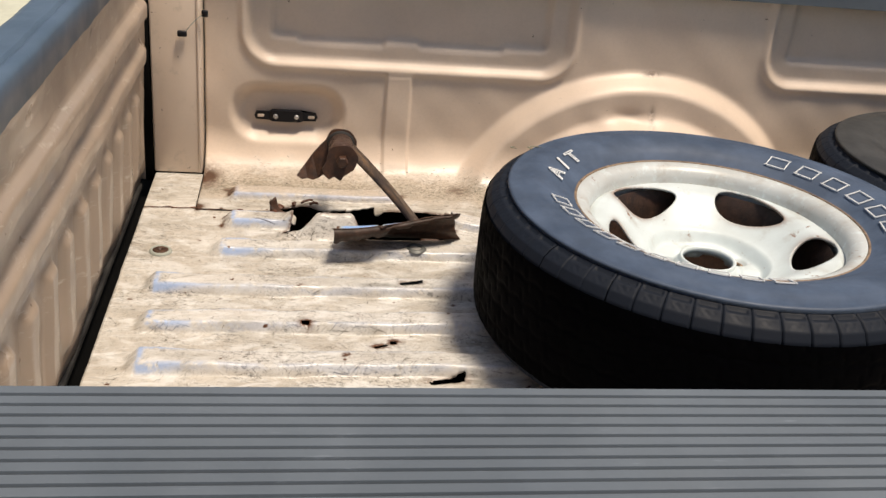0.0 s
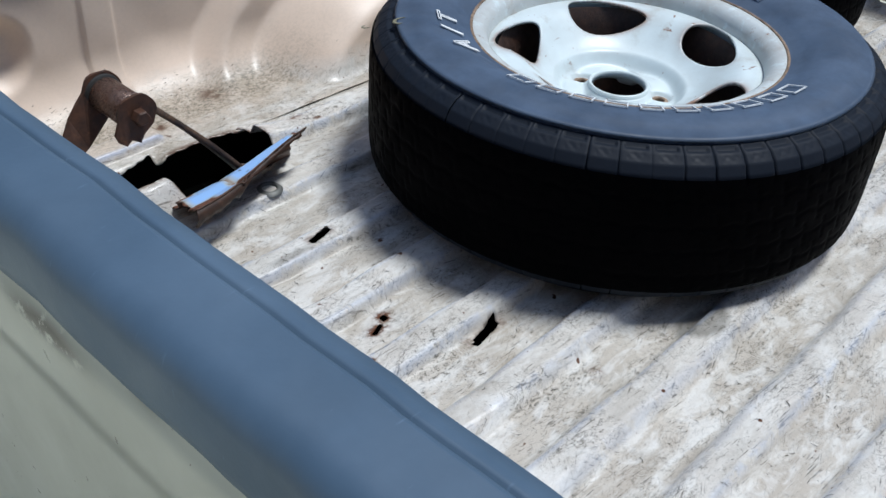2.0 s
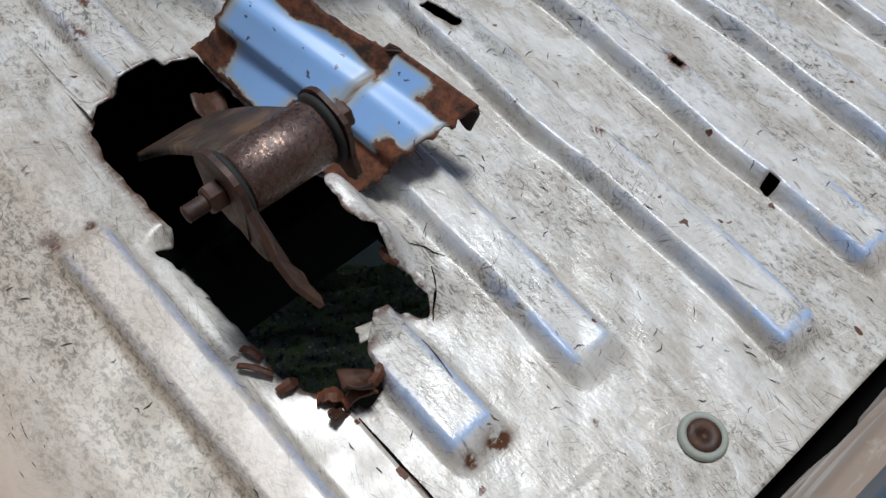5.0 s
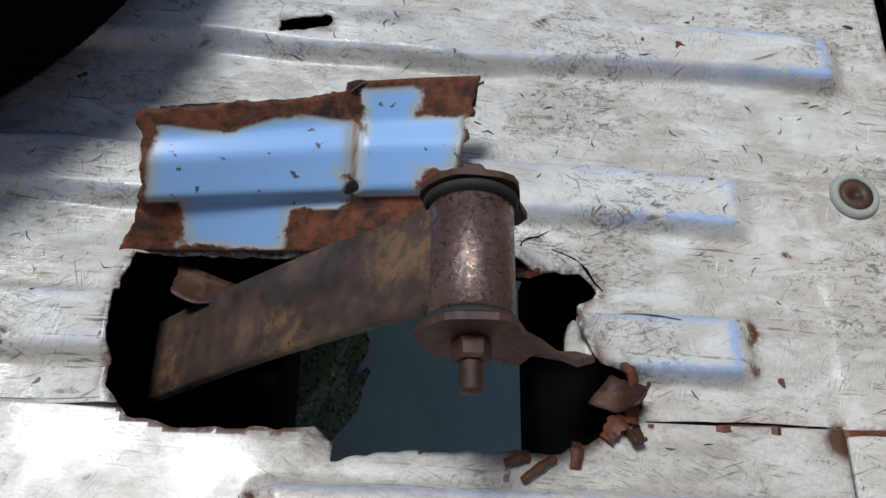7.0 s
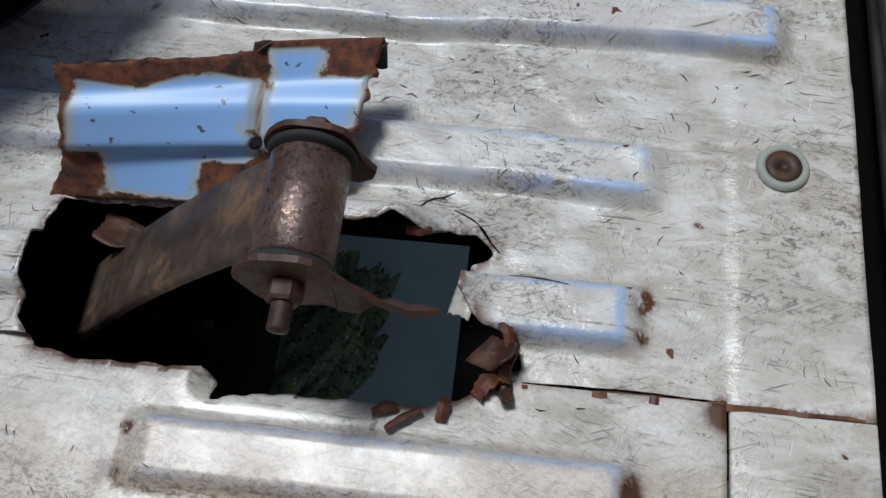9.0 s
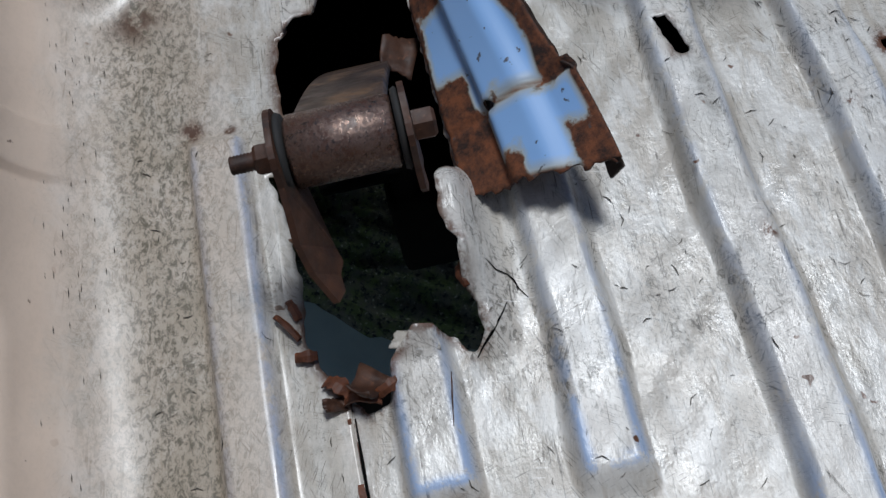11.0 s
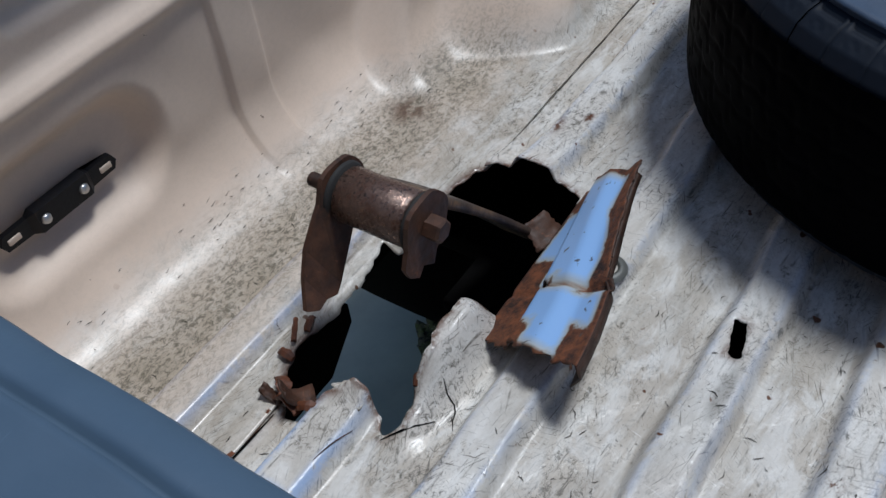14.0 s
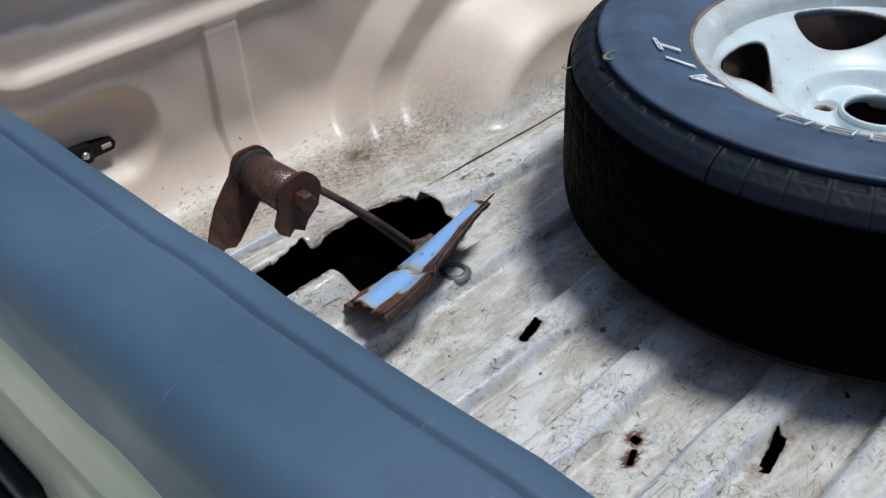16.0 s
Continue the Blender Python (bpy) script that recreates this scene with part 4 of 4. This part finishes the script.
part("nut", along_y(lathe_bm([(0.0, 0.044), (0.0105, 0.044), (0.0105, 0.053), (0.009, 0.055), (0.0, 0.055)], 6), EYE_C), RUST, spring, smooth=False, recalc=True)
thread = [(0.0, 0.05)] + [(0.0062 - 0.0008 * (i % 2), 0.054 + 0.0011 * i) for i in range(16)] + [(0.0, 0.0715)]
part("thread", along_y(lathe_bm(thread, 20), EYE_C), RUST, spring, recalc=True)

# the leaf: a strap that wraps off the eye and dips through the hole towards the front
leaf_path, steps = [], 22
start, end = EYE_C + Vector((0.008, 0, 0.0155)), Vector((0.150, 1.549, -0.060))
for i in range(steps + 1):
    t = i / steps
    p = start.lerp(end, t) + Vector((0, 0, 0.010 * math.sin(math.pi * t)))
    n = Vector((0.62, 0, 0.78))
    leaf_path.append((p, (0, 1, 0), n))
part("leaf", sweep_bm(leaf_path, [(-0.030, -0.0035), (-0.028, 0.0035), (0.028, 0.0035), (0.030, -0.0035), (0.027, -0.005), (-0.027, -0.005)]), LEAF, spring, "brown rusted spring leaf", recalc=True)


def shackle_plate(y, outline, seed):
    """A torn plate in the x-z plane, its rim ragged."""
    bm = bmesh.new()
    front, back = [], []
    for i, (x, z) in enumerate(outline):
        j = 0.0012 * math.sin(i * 5.1 + seed)
        bend = -(0.024 if seed else 0.010) * (max(0.0, EYE_C.z - z) / 0.060) ** 2.6 + (0.010 * max(0.0, EYE_C.z - 0.01 - z) / 0.05 if seed else 0.0)
        front.append(bm.verts.new((x + j, y - 0.002 + bend, z - j)))
        back.append(bm.verts.new((x + j, y + 0.002 + bend, z - j)))
    n = len(outline)
    bm.faces.new(front)
    bm.faces.new(back[::-1])
    for i in range(n):
        bm.faces.new((front[i], front[(i + 1) % n], back[(i + 1) % n], back[i]))
    bmesh.ops.triangulate(bm, faces=[f for f in bm.faces if len(f.verts) > 4])
    return bm


def round_top(cx, cz, r, a0, a1, k):
    return [(cx + r * math.cos(radians(a0 + (a1 - a0) * i / k)), cz + r * math.sin(radians(a0 + (a1 - a0) * i / k))) for i in range(k + 1)]


plate_far = round_top(EYE_C.x, EYE_C.z, 0.029, -55, 165, 16) + [(-0.088, 0.136), (-0.100, 0.118), (-0.113, 0.100), (-0.129, 0.083), (-0.120, 0.078), (-0.108, 0.079), (-0.097, 0.076), (-0.088, 0.079), (-0.083, 0.087), (-0.084, 0.094), (-0.079, 0.100), (-0.071, 0.103), (-0.072, 0.110), (-0.066, 0.117), (-0.055, 0.114)]
part("shackle_plate", shackle_plate(EYE_C.y + 0.041, plate_far, 1), RUST, spring, "torn rusty shackle plate", smooth=False, recalc=True)
plate_near = round_top(EYE_C.x, EYE_C.z, 0.028, -40, 190, 16) + [(-0.083, 0.122), (-0.080, 0.112), (-0.072, 0.106), (-0.064, 0.112), (-0.052, 0.104), (-0.044, 0.112)]
part("shackle_plate", shackle_plate(EYE_C.y - 0.041, plate_near, 0), RUST, spring, "torn rusty shackle plate", smooth=False, recalc=True)

# ---- flap of floor sheet folded up along the hole, blue underneath ----
fu = np.linspace(0, 1, 70)
fv = np.linspace(0, 1, 40)
FU, FV = np.meshgrid(fu, fv, indexing="ij")


def flap_field(u, v):
    """Above 0 where the flap is whole: its rim is torn along the front, the front end and a small hole."""
    ragged = 0.02 * wobble(u * 3, v * 2, 5) + 0.008 * wobble(u * 3, v * 2, 17)
    f = np.maximum(0.93 + ragged - v, np.maximum(0.02 - u, (u - 0.60) * 2))
    f = np.minimum(f, u - (0.012 + 0.26 * v * (1 - v) + ragged * 0.4))
    f = np.minimum(f, np.maximum(0.985 - u + 0.9 * ragged, -1.0))
    return np.minimum(f, (np.hypot((u - 0.685) / 0.022, (v - 0.40) / 0.045) - 1) * 0.03)


FU, FV, keep = snap(FU, FV, flap_field, 0.0145, 0.0256)
A0, A1 = np.array((0.176, 1.496, 0.004)), np.array((-0.040, 1.488, 0.010))
B0, B1 = np.array((0.163, 1.428, 0.086)), np.array((-0.068, 1.384, 0.072))
base = (A0 + (A1 - A0) * FU[..., None]) * (1 - FV[..., None]) + (B0 + (B1 - B0) * FU[..., None]) * FV[..., None]
nrm = np.array((0.0, 0.78, 0.62))
seam_u = 0.73 - 0.10 * FV
crease = 0.010 * smooth01(0.30, 0.42, FV) - 0.010 * smooth01(0.62, 0.78, FV) + 0.006 * np.sin(FU * 5 + 1) * FV - 0.005 * np.exp(-((FU - seam_u) / 0.016) ** 2) * (0.4 + 0.6 * FV)
place = base + nrm * crease[..., None]
main = np.minimum.reduce([FU - 0.095, seam_u - 0.012 - FU, FV - 0.02, 0.80 - FV + 0.03 * np.sin(FU * 17), np.maximum(FU - 0.19, FV - 0.36), np.maximum(0.52 - FU, FV - 0.26)])
rear = np.minimum.reduce([FU - seam_u - 0.008, 0.975 - FU, FV - 0.34, 0.95 - FV, np.maximum(0.83 - FU, 0.78 - FV), np.maximum(0.90 - FU, FV - 0.5)])
edge = 0.50 - np.maximum(main, rear) / 0.20
flap_me = grid_mesh("torn_flap", place[..., 0], place[..., 1], place[..., 2], keep, FLAP, {"edge": np.clip(edge, 0, 1)})
flap = tagged(new("torn_flap", flap_me), "torn floor sheet folded up, blue paint edged with rust", "metal flap")
flap_me.materials.append(RUST)
# the outer rim is bent back down, its rust coloured darker for shade
ru = np.linspace(0.10, 0.985, 90)
rv = 0.915 + 0.075 * smooth01(0.59, 0.65, ru)
rim_a = (A0 + (A1 - A0) * ru[:, None]) * (1 - rv[:, None]) + (B0 + (B1 - B0) * ru[:, None]) * rv[:, None] + nrm * (0.006 * np.sin(ru * 5 + 1) * rv)[:, None]
rim_b = rim_a + np.array((0.0, 0.004, -0.024)) * (0.35 + 0.65 * smooth01(0.56, 0.64, ru))[:, None] + np.array((0.0, 0.0, 0.0013)) * (np.sin(ru * 37) + np.sin(ru * 83) + 2 * np.sin(ru * 11))[:, None]
RX, RY, RZ = [np.stack([rim_a[:, i], (rim_a[:, i] + rim_b[:, i]) / 2, rim_b[:, i]], 1) for i in range(3)]
bent = new("bent_rim", grid_mesh("bent_rim", RX, RY - np.array((0, 0.006, 0))[None, :], RZ, np.ones((89, 2), bool), SHADE_RUST, {"edge": RX * 0}))
bent.parent = flap
solid(bent, 0.0016, 0)
solid(flap, 0.0018, 0)
md = flap.modifiers[0]
md.material_offset_rim = 1
md.material_offset = 1

# ---- bracket in the side pocket ----
bracket = empty("latch_bracket", pose(-0.152, 1.8365, 0.111), "small black steel bracket with two screws", "bracket")
bm = bmesh.new()
outline = [(-0.060, -0.008), (-0.064, 0.0), (-0.060, 0.008), (-0.034, 0.0085), (-0.028, 0.013), (0.028, 0.013), (0.034, 0.0085), (0.060, 0.008), (0.064, 0.0), (0.060, -0.008), (0.034, -0.009), (0.028, -0.010), (-0.028, -0.010), (-0.034, -0.009)]
fr = [bm.verts.new((x, -0.004 - (0.006 if abs(x) < 0.031 else 0), z)) for x, z in outline]
bk = [bm.verts.new((x, 0.002, z)) for x, z in outline]
bm.faces.new(fr)
bm.faces.new(bk[::-1])
for i in range(len(outline)):
    j = (i + 1) % len(outline)
    bm.faces.new((fr[i], fr[j], bk[j], bk[i]))
bmesh.ops.triangulate(bm, faces=[f for f in bm.faces if len(f.verts) > 4])
part("plate", bm, BLACK, bracket, smooth=False, recalc=True)
for sxx in (-0.021, 0.021):
    scr = part("screw", along_y(lathe_bm([(0.0, -0.013), (0.004, -0.0125), (0.0055, -0.009), (0.0, -0.009)], 20), (sxx, 0, 0.001)), CHROME, bracket, "bright screw", recalc=True)
for sxx in (-0.051, 0.051):
    part("slot", box_bm(sxx, -0.0045, 0, 0.013, 0.0022, 0.006, 0.001), PAINT, bracket)

# ---- bolts and plugs in the floor ----
washer = empty("floor_bolt", pose(-0.352, 1.420, 0.0025), "rusty bed bolt with a pale washer ring", "bolt")
part("ring", lathe_bm([(0.0130, 0.0), (0.0130, 0.003), (0.0165, 0.0038), (0.0182, 0.002), (0.0190, 0.0)][::-1], 48), PLATE, washer)
part("head", lathe_bm([(0.0, 0.0015), (0.0028, 0.0014), (0.0033, 0.0035), (0.0095, 0.0042), (0.0130, 0.003), (0.0133, 0.0)][::-1], 40), RUST, washer)
plug = empty("floor_grommet", pose(0.082, 1.430, 0.0150), "grey floor grommet with a rusty recess", "grommet")
part("ring", lathe_bm([(0.010, -0.001), (0.0105, 0.0035), (0.013, 0.0045), (0.016, 0.003), (0.018, 0.001), (0.019, 0.0)][::-1], 48), GROMMET, plug)
part("recess", lathe_bm([(0.0, -0.0008), (0.0102, -0.0005)][::-1], 32), RUST, plug)

# ---- what shows under the floor ----
thing("ground", box_bm(0.5, 1.0, -0.68, 60, 60, 0.10), CONCRETE, "pale concrete ground under the truck", "ground", kind="structure")
# Black sheets and boxes added below to block light, so the hole stays dark.
thing("underbody_blocker", box_bm(0.51, 0.92, -0.12, 1.78, 1.04, 0.03, 0.004), SHADE_BLACK, "black sheet added below the bed floor to block light", "underbody")
thing("side_blocker", box_bm(-0.09, 1.80, -0.085, 0.62, 0.16, 0.13, 0.006), SHADE_BLACK, "black block added below the bed side to darken the hole", "inner fender")
bm = bmesh.new()
flange = [(-0.40, -0.14), (0.025, -0.14), (0.050, -0.17), (0.050, -0.20), (0.0, -0.25), (-0.40, -0.25)]
rows = [[bm.verts.new((x, y, z)) for x, z in flange] for y in (1.730, 1.752)]
bm.faces.new(rows[0])
bm.faces.new(rows[1][::-1])
for i in range(6):
    bm.faces.new((rows[0][i], rows[0][i - 1], rows[1][i - 1], rows[1][i]))
thing("side_blocker_plate", bm, SHADE_BLACK, "black plate added below the bed side to darken the hole", "flange", smooth=False, recalc=True)
thing("stripe_blocker", box_bm(0.64, 1.71, -0.16, 0.92, 0.20, 0.03, 0.006), SHADE_BLACK, "black sheet added under the bed side to hide a bright stripe", "wheelhouse")
thing("rear_crossmember", box_bm(-0.235, 1.52, -0.15, 0.214, 0.20, 0.08, 0.006), SHADE_BLACK, "black rear cross member under the bed", "cross member")
thing("frame_blocker", box_bm(0.67, 1.312, -0.26, 1.20, 0.484, 0.16, 0.01), SHADE_BLACK, "black block in the frame rail's place, added to darken the hole", "frame rail")
# Black bars, added to cover bright ground behind the hole.
pack = empty("spring_blocker", pose(0, 0, 0), "stacked black bars added like a leaf spring to darken the hole", "leaf spring")
for i in range(5):
    part("blocker_bar", box_bm(0.47, 1.572, -0.122 - 0.021 * i, 0.80 - 0.08 * i, 0.075, 0.017, 0.003), SHADE_BLACK, pack)
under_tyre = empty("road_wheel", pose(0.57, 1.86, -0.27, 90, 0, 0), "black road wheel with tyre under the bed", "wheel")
part("carcass", lathe_bm([(r, z - 0.12) for r, z in tyre_profile(0.36, 0.24, 0.19)][::-1], 72), SHADE_BLACK, under_tyre)
part("hub", lathe_bm([(0.0, 0.0), (0.20, 0.0), (0.20, 0.02), (0.0, 0.02)], 48), SHADE_BLACK, under_tyre, recalc=True)


def lump(name, centre, size, mat, label, category, seed, rough):
    bm = bmesh.new()
    bmesh.ops.create_icosphere(bm, subdivisions=5, radius=1.0)
    for v in bm.verts:
        v.co *= 1 + rough * noise.noise(v.co * 2.2 + Vector((seed, 0, 0))) + rough * 0.5 * noise.noise(v.co * 7 + Vector((0, seed, 0))) + rough * 0.3 * noise.noise(v.co * 17)
        v.co = Vector((v.co.x * size[0], v.co.y * size[1], v.co.z * size[2])) + Vector(centre)
    return thing(name, bm, mat, label, category)


moss = lump("moss_clump", (0, 0, 0), (0.105, 0.36, 0.075), MOSS, "ridge of moss and dirt on the concrete under the truck", "moss", 3.0, 0.35)
moss.matrix_basis = pose(0.215, 1.56, -0.625, 0, 0, -31)

# ---- flakes, cracks and litter round the hole ----
random.seed(11)


def flake(place, size, rz, tilt, mat=RUST_ORANGE):
    """A thick curled scale of rust."""
    bm = bmesh.new()
    n = 7
    rows = []
    for i in range(n + 1):
        u = i / n - 0.5
        w = size[1] * (0.75 + 0.35 * random.random()) * (1 - 0.5 * abs(u))
        z = size[2] * (1 - 4 * u * u) + 0.0006 * random.random()
        rows.append([bm.verts.new((u * size[0], v * w, z + dz)) for v, dz in ((-0.5, 0.0), (0.0, 0.0012), (0.5, 0.0), (0.45, -0.0022), (-0.45, -0.0022))])
    for r0, r1 in zip(rows, rows[1:]):
        for j in range(5):
            bm.faces.new((r0[j], r0[(j + 1) % 5], r1[(j + 1) % 5], r1[j]))
    bm.faces.new(rows[0])
    bm.faces.new(rows[-1][::-1])
    ob = thing("rust_flake", bm, mat, "curled orange-brown flake of rusted sheet", "rust flake", group="rust flakes at the hole", smooth=False, recalc=True)
    ob.matrix_basis = pose(*place, tilt, 0, rz)
    return ob


flake((-0.094, 1.628, 0.008), (0.017, 0.008, 0.003), 20, 10)
flake((-0.107, 1.634, 0.010), (0.026, 0.006, 0.003), 35, 15)
flake((-0.131, 1.624, 0.008), (0.016, 0.009, 0.003), 85, -10)
flake((-0.158, 1.606, 0.007), (0.020, 0.014, 0.005), 50, 20)
flake((-0.171, 1.590, 0.008), (0.026, 0.013, 0.006), 80, 25)
flake((-0.166, 1.570, 0.012), (0.022, 0.010, 0.005), 115, -20)
flake((-0.101, 1.504, 0.020), (0.018, 0.008, 0.004), 5, -30)


def torn_tab(place, rz, w, h, curl, label, mat=RUST):
    """A strip of sheet torn loose and curled upright."""
    bm = bmesh.new()
    rows = []
    for i in range(9):
        t = i / 8
        a = curl * t
        p = Vector((h * math.sin(a) / curl, 0, h * (1 - math.cos(a)) / curl)) if abs(curl) > 0.01 else Vector((h * t, 0, 0))
        k = w * (1 - 0.35 * t) * (1 + 0.07 * math.sin(i * 2.9))
        rows.append([bm.verts.new(p + Vector((0.002 * math.sin(v * 3 + i), v * k, 0.004 * v * v * t * 4))) for v in (-0.5, -0.25, 0.0, 0.25, 0.5)])
    for r0, r1 in zip(rows, rows[1:]):
        for j in range(4):
            bm.faces.new((r0[j], r0[j + 1], r1[j + 1], r1[j]))
    ob = thing("torn_tab", bm, mat, label, "torn metal", recalc=True)
    ob.matrix_basis = pose(*place, 0, 0, rz)
    solid(ob, 0.0016, 0)
    return ob


torn_tab((-0.150, 1.578, 0.003), 150, 0.026, 0.040, 1.7, "rusty strip of floor sheet curled upright")
torn_tab((-0.168, 1.598, 0.002), 100, 0.012, 0.022, 1.2, "small rusty curl at the floor seam")
torn_tab((-0.146, 1.548, 0.0165), -8, 0.036, 0.024, -1.5, "painted rib end torn and curled down into the hole", FLOOR)
torn_tab((0.115, 1.500, -0.016), 75, 0.042, 0.030, 0.9, "brown rusty strip curled inside the hole")


def surface_z(x, y):
    return float(floor_height(np.array([x]), np.array([y]))[0]) if y < SEAM else float(side_height(np.array([x]), np.array([y]))[0])


def ribbon(name, pts, w, mat, label, category):
    """A narrow dark split that lies on the sheet."""
    bm = bmesh.new()
    prev = None
    for i, (x, y) in enumerate(pts):
        a, b = pts[max(i - 1, 0)], pts[min(i + 1, len(pts) - 1)]
        d = Vector((b[0] - a[0], b[1] - a[1])).normalized()
        k = w * (0.25 + 0.75 * math.sin(math.pi * (i + 0.3) / (len(pts) - 0.4))) * random.uniform(0.7, 1.2)
        z = surface_z(x, y) + 0.0007
        pair = [bm.verts.new((x - d.y * k, y + d.x * k, z)), bm.verts.new((x + d.y * k, y - d.x * k, z))]
        if prev:
            bm.faces.new((prev[0], prev[1], pair[1], pair[0]))
        prev = pair
    return thing(name, bm, mat, label, category, smooth=False, recalc=True)


ribbon("sheet_crack", [(-0.094, 1.486), (-0.099, 1.480), (-0.101, 1.473), (-0.106, 1.469), (-0.113, 1.467), (-0.121, 1.462)], 0.0006, SHADE_BLACK, "dark split in the torn floor sheet", "crack")
ribbon("sheet_crack", [(-0.122, 1.478), (-0.129, 1.482), (-0.136, 1.487), (-0.144, 1.494), (-0.151, 1.502), (-0.157, 1.507)], 0.0010, SHADE_BLACK, "wide black split behind the lifted lip", "crack")
ribbon("sheet_crack", [(-0.165 - 0.008 * i, 1.527 + 0.0012 * i) for i in range(6)], 0.0007, RUST, "thin rusty split in the floor sheet", "crack")
ribbon("seam_gap", [(0.165 + 0.025 * i, 1.5995) for i in range(50)], 0.0006, LITTER, "dark gap along the floor seam", "seam")
ribbon("seam_gap", [(-0.180 - 0.012 * i, 1.5985) for i in range(12)], 0.0016, SHADE_BLACK, "dark gap along the rusted floor seam", "seam")
ribbon("seam_rust", [(-0.170 - 0.012 * i, 1.6015 + 0.0008 * math.sin(i * 1.7)) for i in range(20)], 0.0030, RUST_ORANGE, "rusted stretch of the floor seam", "seam")

# dry bits of litter and scratches, too many to count
bm = bmesh.new()
for k in range(650):
    x, y = random.uniform(-0.395, 0.55), random.uniform(0.55, 1.735)
    if y > 1.48 and random.random() < 0.25:
        y = random.uniform(1.70, 1.735)
    ax, ay = np.array([x]), np.array([y])
    if cut_away(ax, ay)[0] or poly_distance(ax, ay, HOLE)[0] < 0.012 or (x < -0.31 and y > 1.59) or (x > 0.19 and y > 1.60) or math.hypot(x - 0.490, y - 1.157) < 0.30:
        continue
    a, l, w = random.uniform(0, math.pi), random.uniform(0.003, 0.010), random.uniform(0.00018, 0.0005)
    bend = random.uniform(-0.25, 0.25) * l
    c, s_ = math.cos(a), math.sin(a)
    prev = None
    for u in (-0.5, 0.0, 0.5):
        px, py = x + c * u * l - s_ * bend * (1 - 4 * u * u), y + s_ * u * l + c * bend * (1 - 4 * u * u)
        z = surface_z(px, py) + 0.0009
        ww = w * (1.0 if u == 0 else 0.4)
        pair = [bm.verts.new((px - s_ * ww, py + c * ww, z)), bm.verts.new((px + s_ * ww, py - c * ww, z))]
        if prev:
            bm.faces.new((prev[0], prev[1], pair[1], pair[0]))
        prev = pair
thing("litter", bm, LITTER, "dry dark needles and dirt on the bed floor", "litter", kind="stuff", smooth=False)

# needles gathered along the foot of the side panel
bm = bmesh.new()
for k in range(90):
    x = random.choice((random.gauss(0.17, 0.05), random.uniform(-0.30, 0.16), random.gauss(0.0, 0.05)))
    z0 = abs(random.gauss(0.0, 0.014)) + 0.002
    if x < -0.30 or z0 > 0.09:
        continue
    y = float(wall_y(np.array([x]), np.array([z0]))[0]) - 0.0012
    a, l = random.uniform(0, math.pi), random.uniform(0.004, 0.013)
    d = Vector((math.cos(a), -0.25 * abs(math.sin(a)), 0.7 * math.sin(a))) * l
    n_ = Vector((0.3, -0.7, 0.6)).normalized().cross(d).normalized() * 0.00035
    p = Vector((x, y, z0 + 0.0045))
    vs = [bm.verts.new(p - d / 2), bm.verts.new(p + n_), bm.verts.new(p + d / 2), bm.verts.new(p - n_)]
    bm.faces.new(vs)
thing("needles", bm, LITTER, "dry pine needles along the side panel foot", "needles", kind="stuff", smooth=False)

# black lamp clip on a thin cord at the pillar
clip = empty("cord_clip", pose(-0.335, 1.764, 0.30), "small black clip on a thin pale cord", "clip")
part("clip_body", box_bm(-0.012, -0.004, -0.012, 0.018, 0.007, 0.012, 0.003), BLACK, clip)
part("clip_body", box_bm(0.030, -0.004, 0.028, 0.012, 0.007, 0.014, 0.003), BLACK, clip)
part("cord", sweep_bm([((-0.006 + 0.036 * t, -0.005, -0.008 + 0.036 * t + 0.004 * math.sin(3 * t)), (0, 1, 0), (-0.7, 0, 0.7)) for t in (0, 0.25, 0.5, 0.75, 1)], [(0.0008, 0.0), (0.0, 0.0008), (-0.0008, 0.0), (0.0, -0.0008)]), PLATE, clip, recalc=True)

# a yellow leaf on the lit ground beside the truck
bm = bmesh.new()
rows = []
for i in range(11):
    t = i / 10
    k = 0.038 * math.sin(math.pi * min(1, t * 1.02)) ** 0.7 * (1 + 0.12 * (i % 2))
    rows.append([bm.verts.new(((t - 0.5) * 0.13, v * k, 0.004 + 0.008 * v * v + 0.006 * math.sin(t * 3))) for v in (-1, -0.5, 0, 0.5, 1)])
for r0, r1 in zip(rows, rows[1:]):
    for j in range(4):
        bm.faces.new((r0[j], r0[j + 1], r1[j + 1], r1[j]))
leaf = thing("fallen_leaf", bm, plain_material("yellow_leaf", (0.55, 0.42, 0.08), 0.7), "yellow fallen leaf on the concrete", "leaf", recalc=True)
leaf.matrix_basis = pose(0.352, 2.140, -0.630, 0, 0, 25)
solid(leaf, 0.0008)
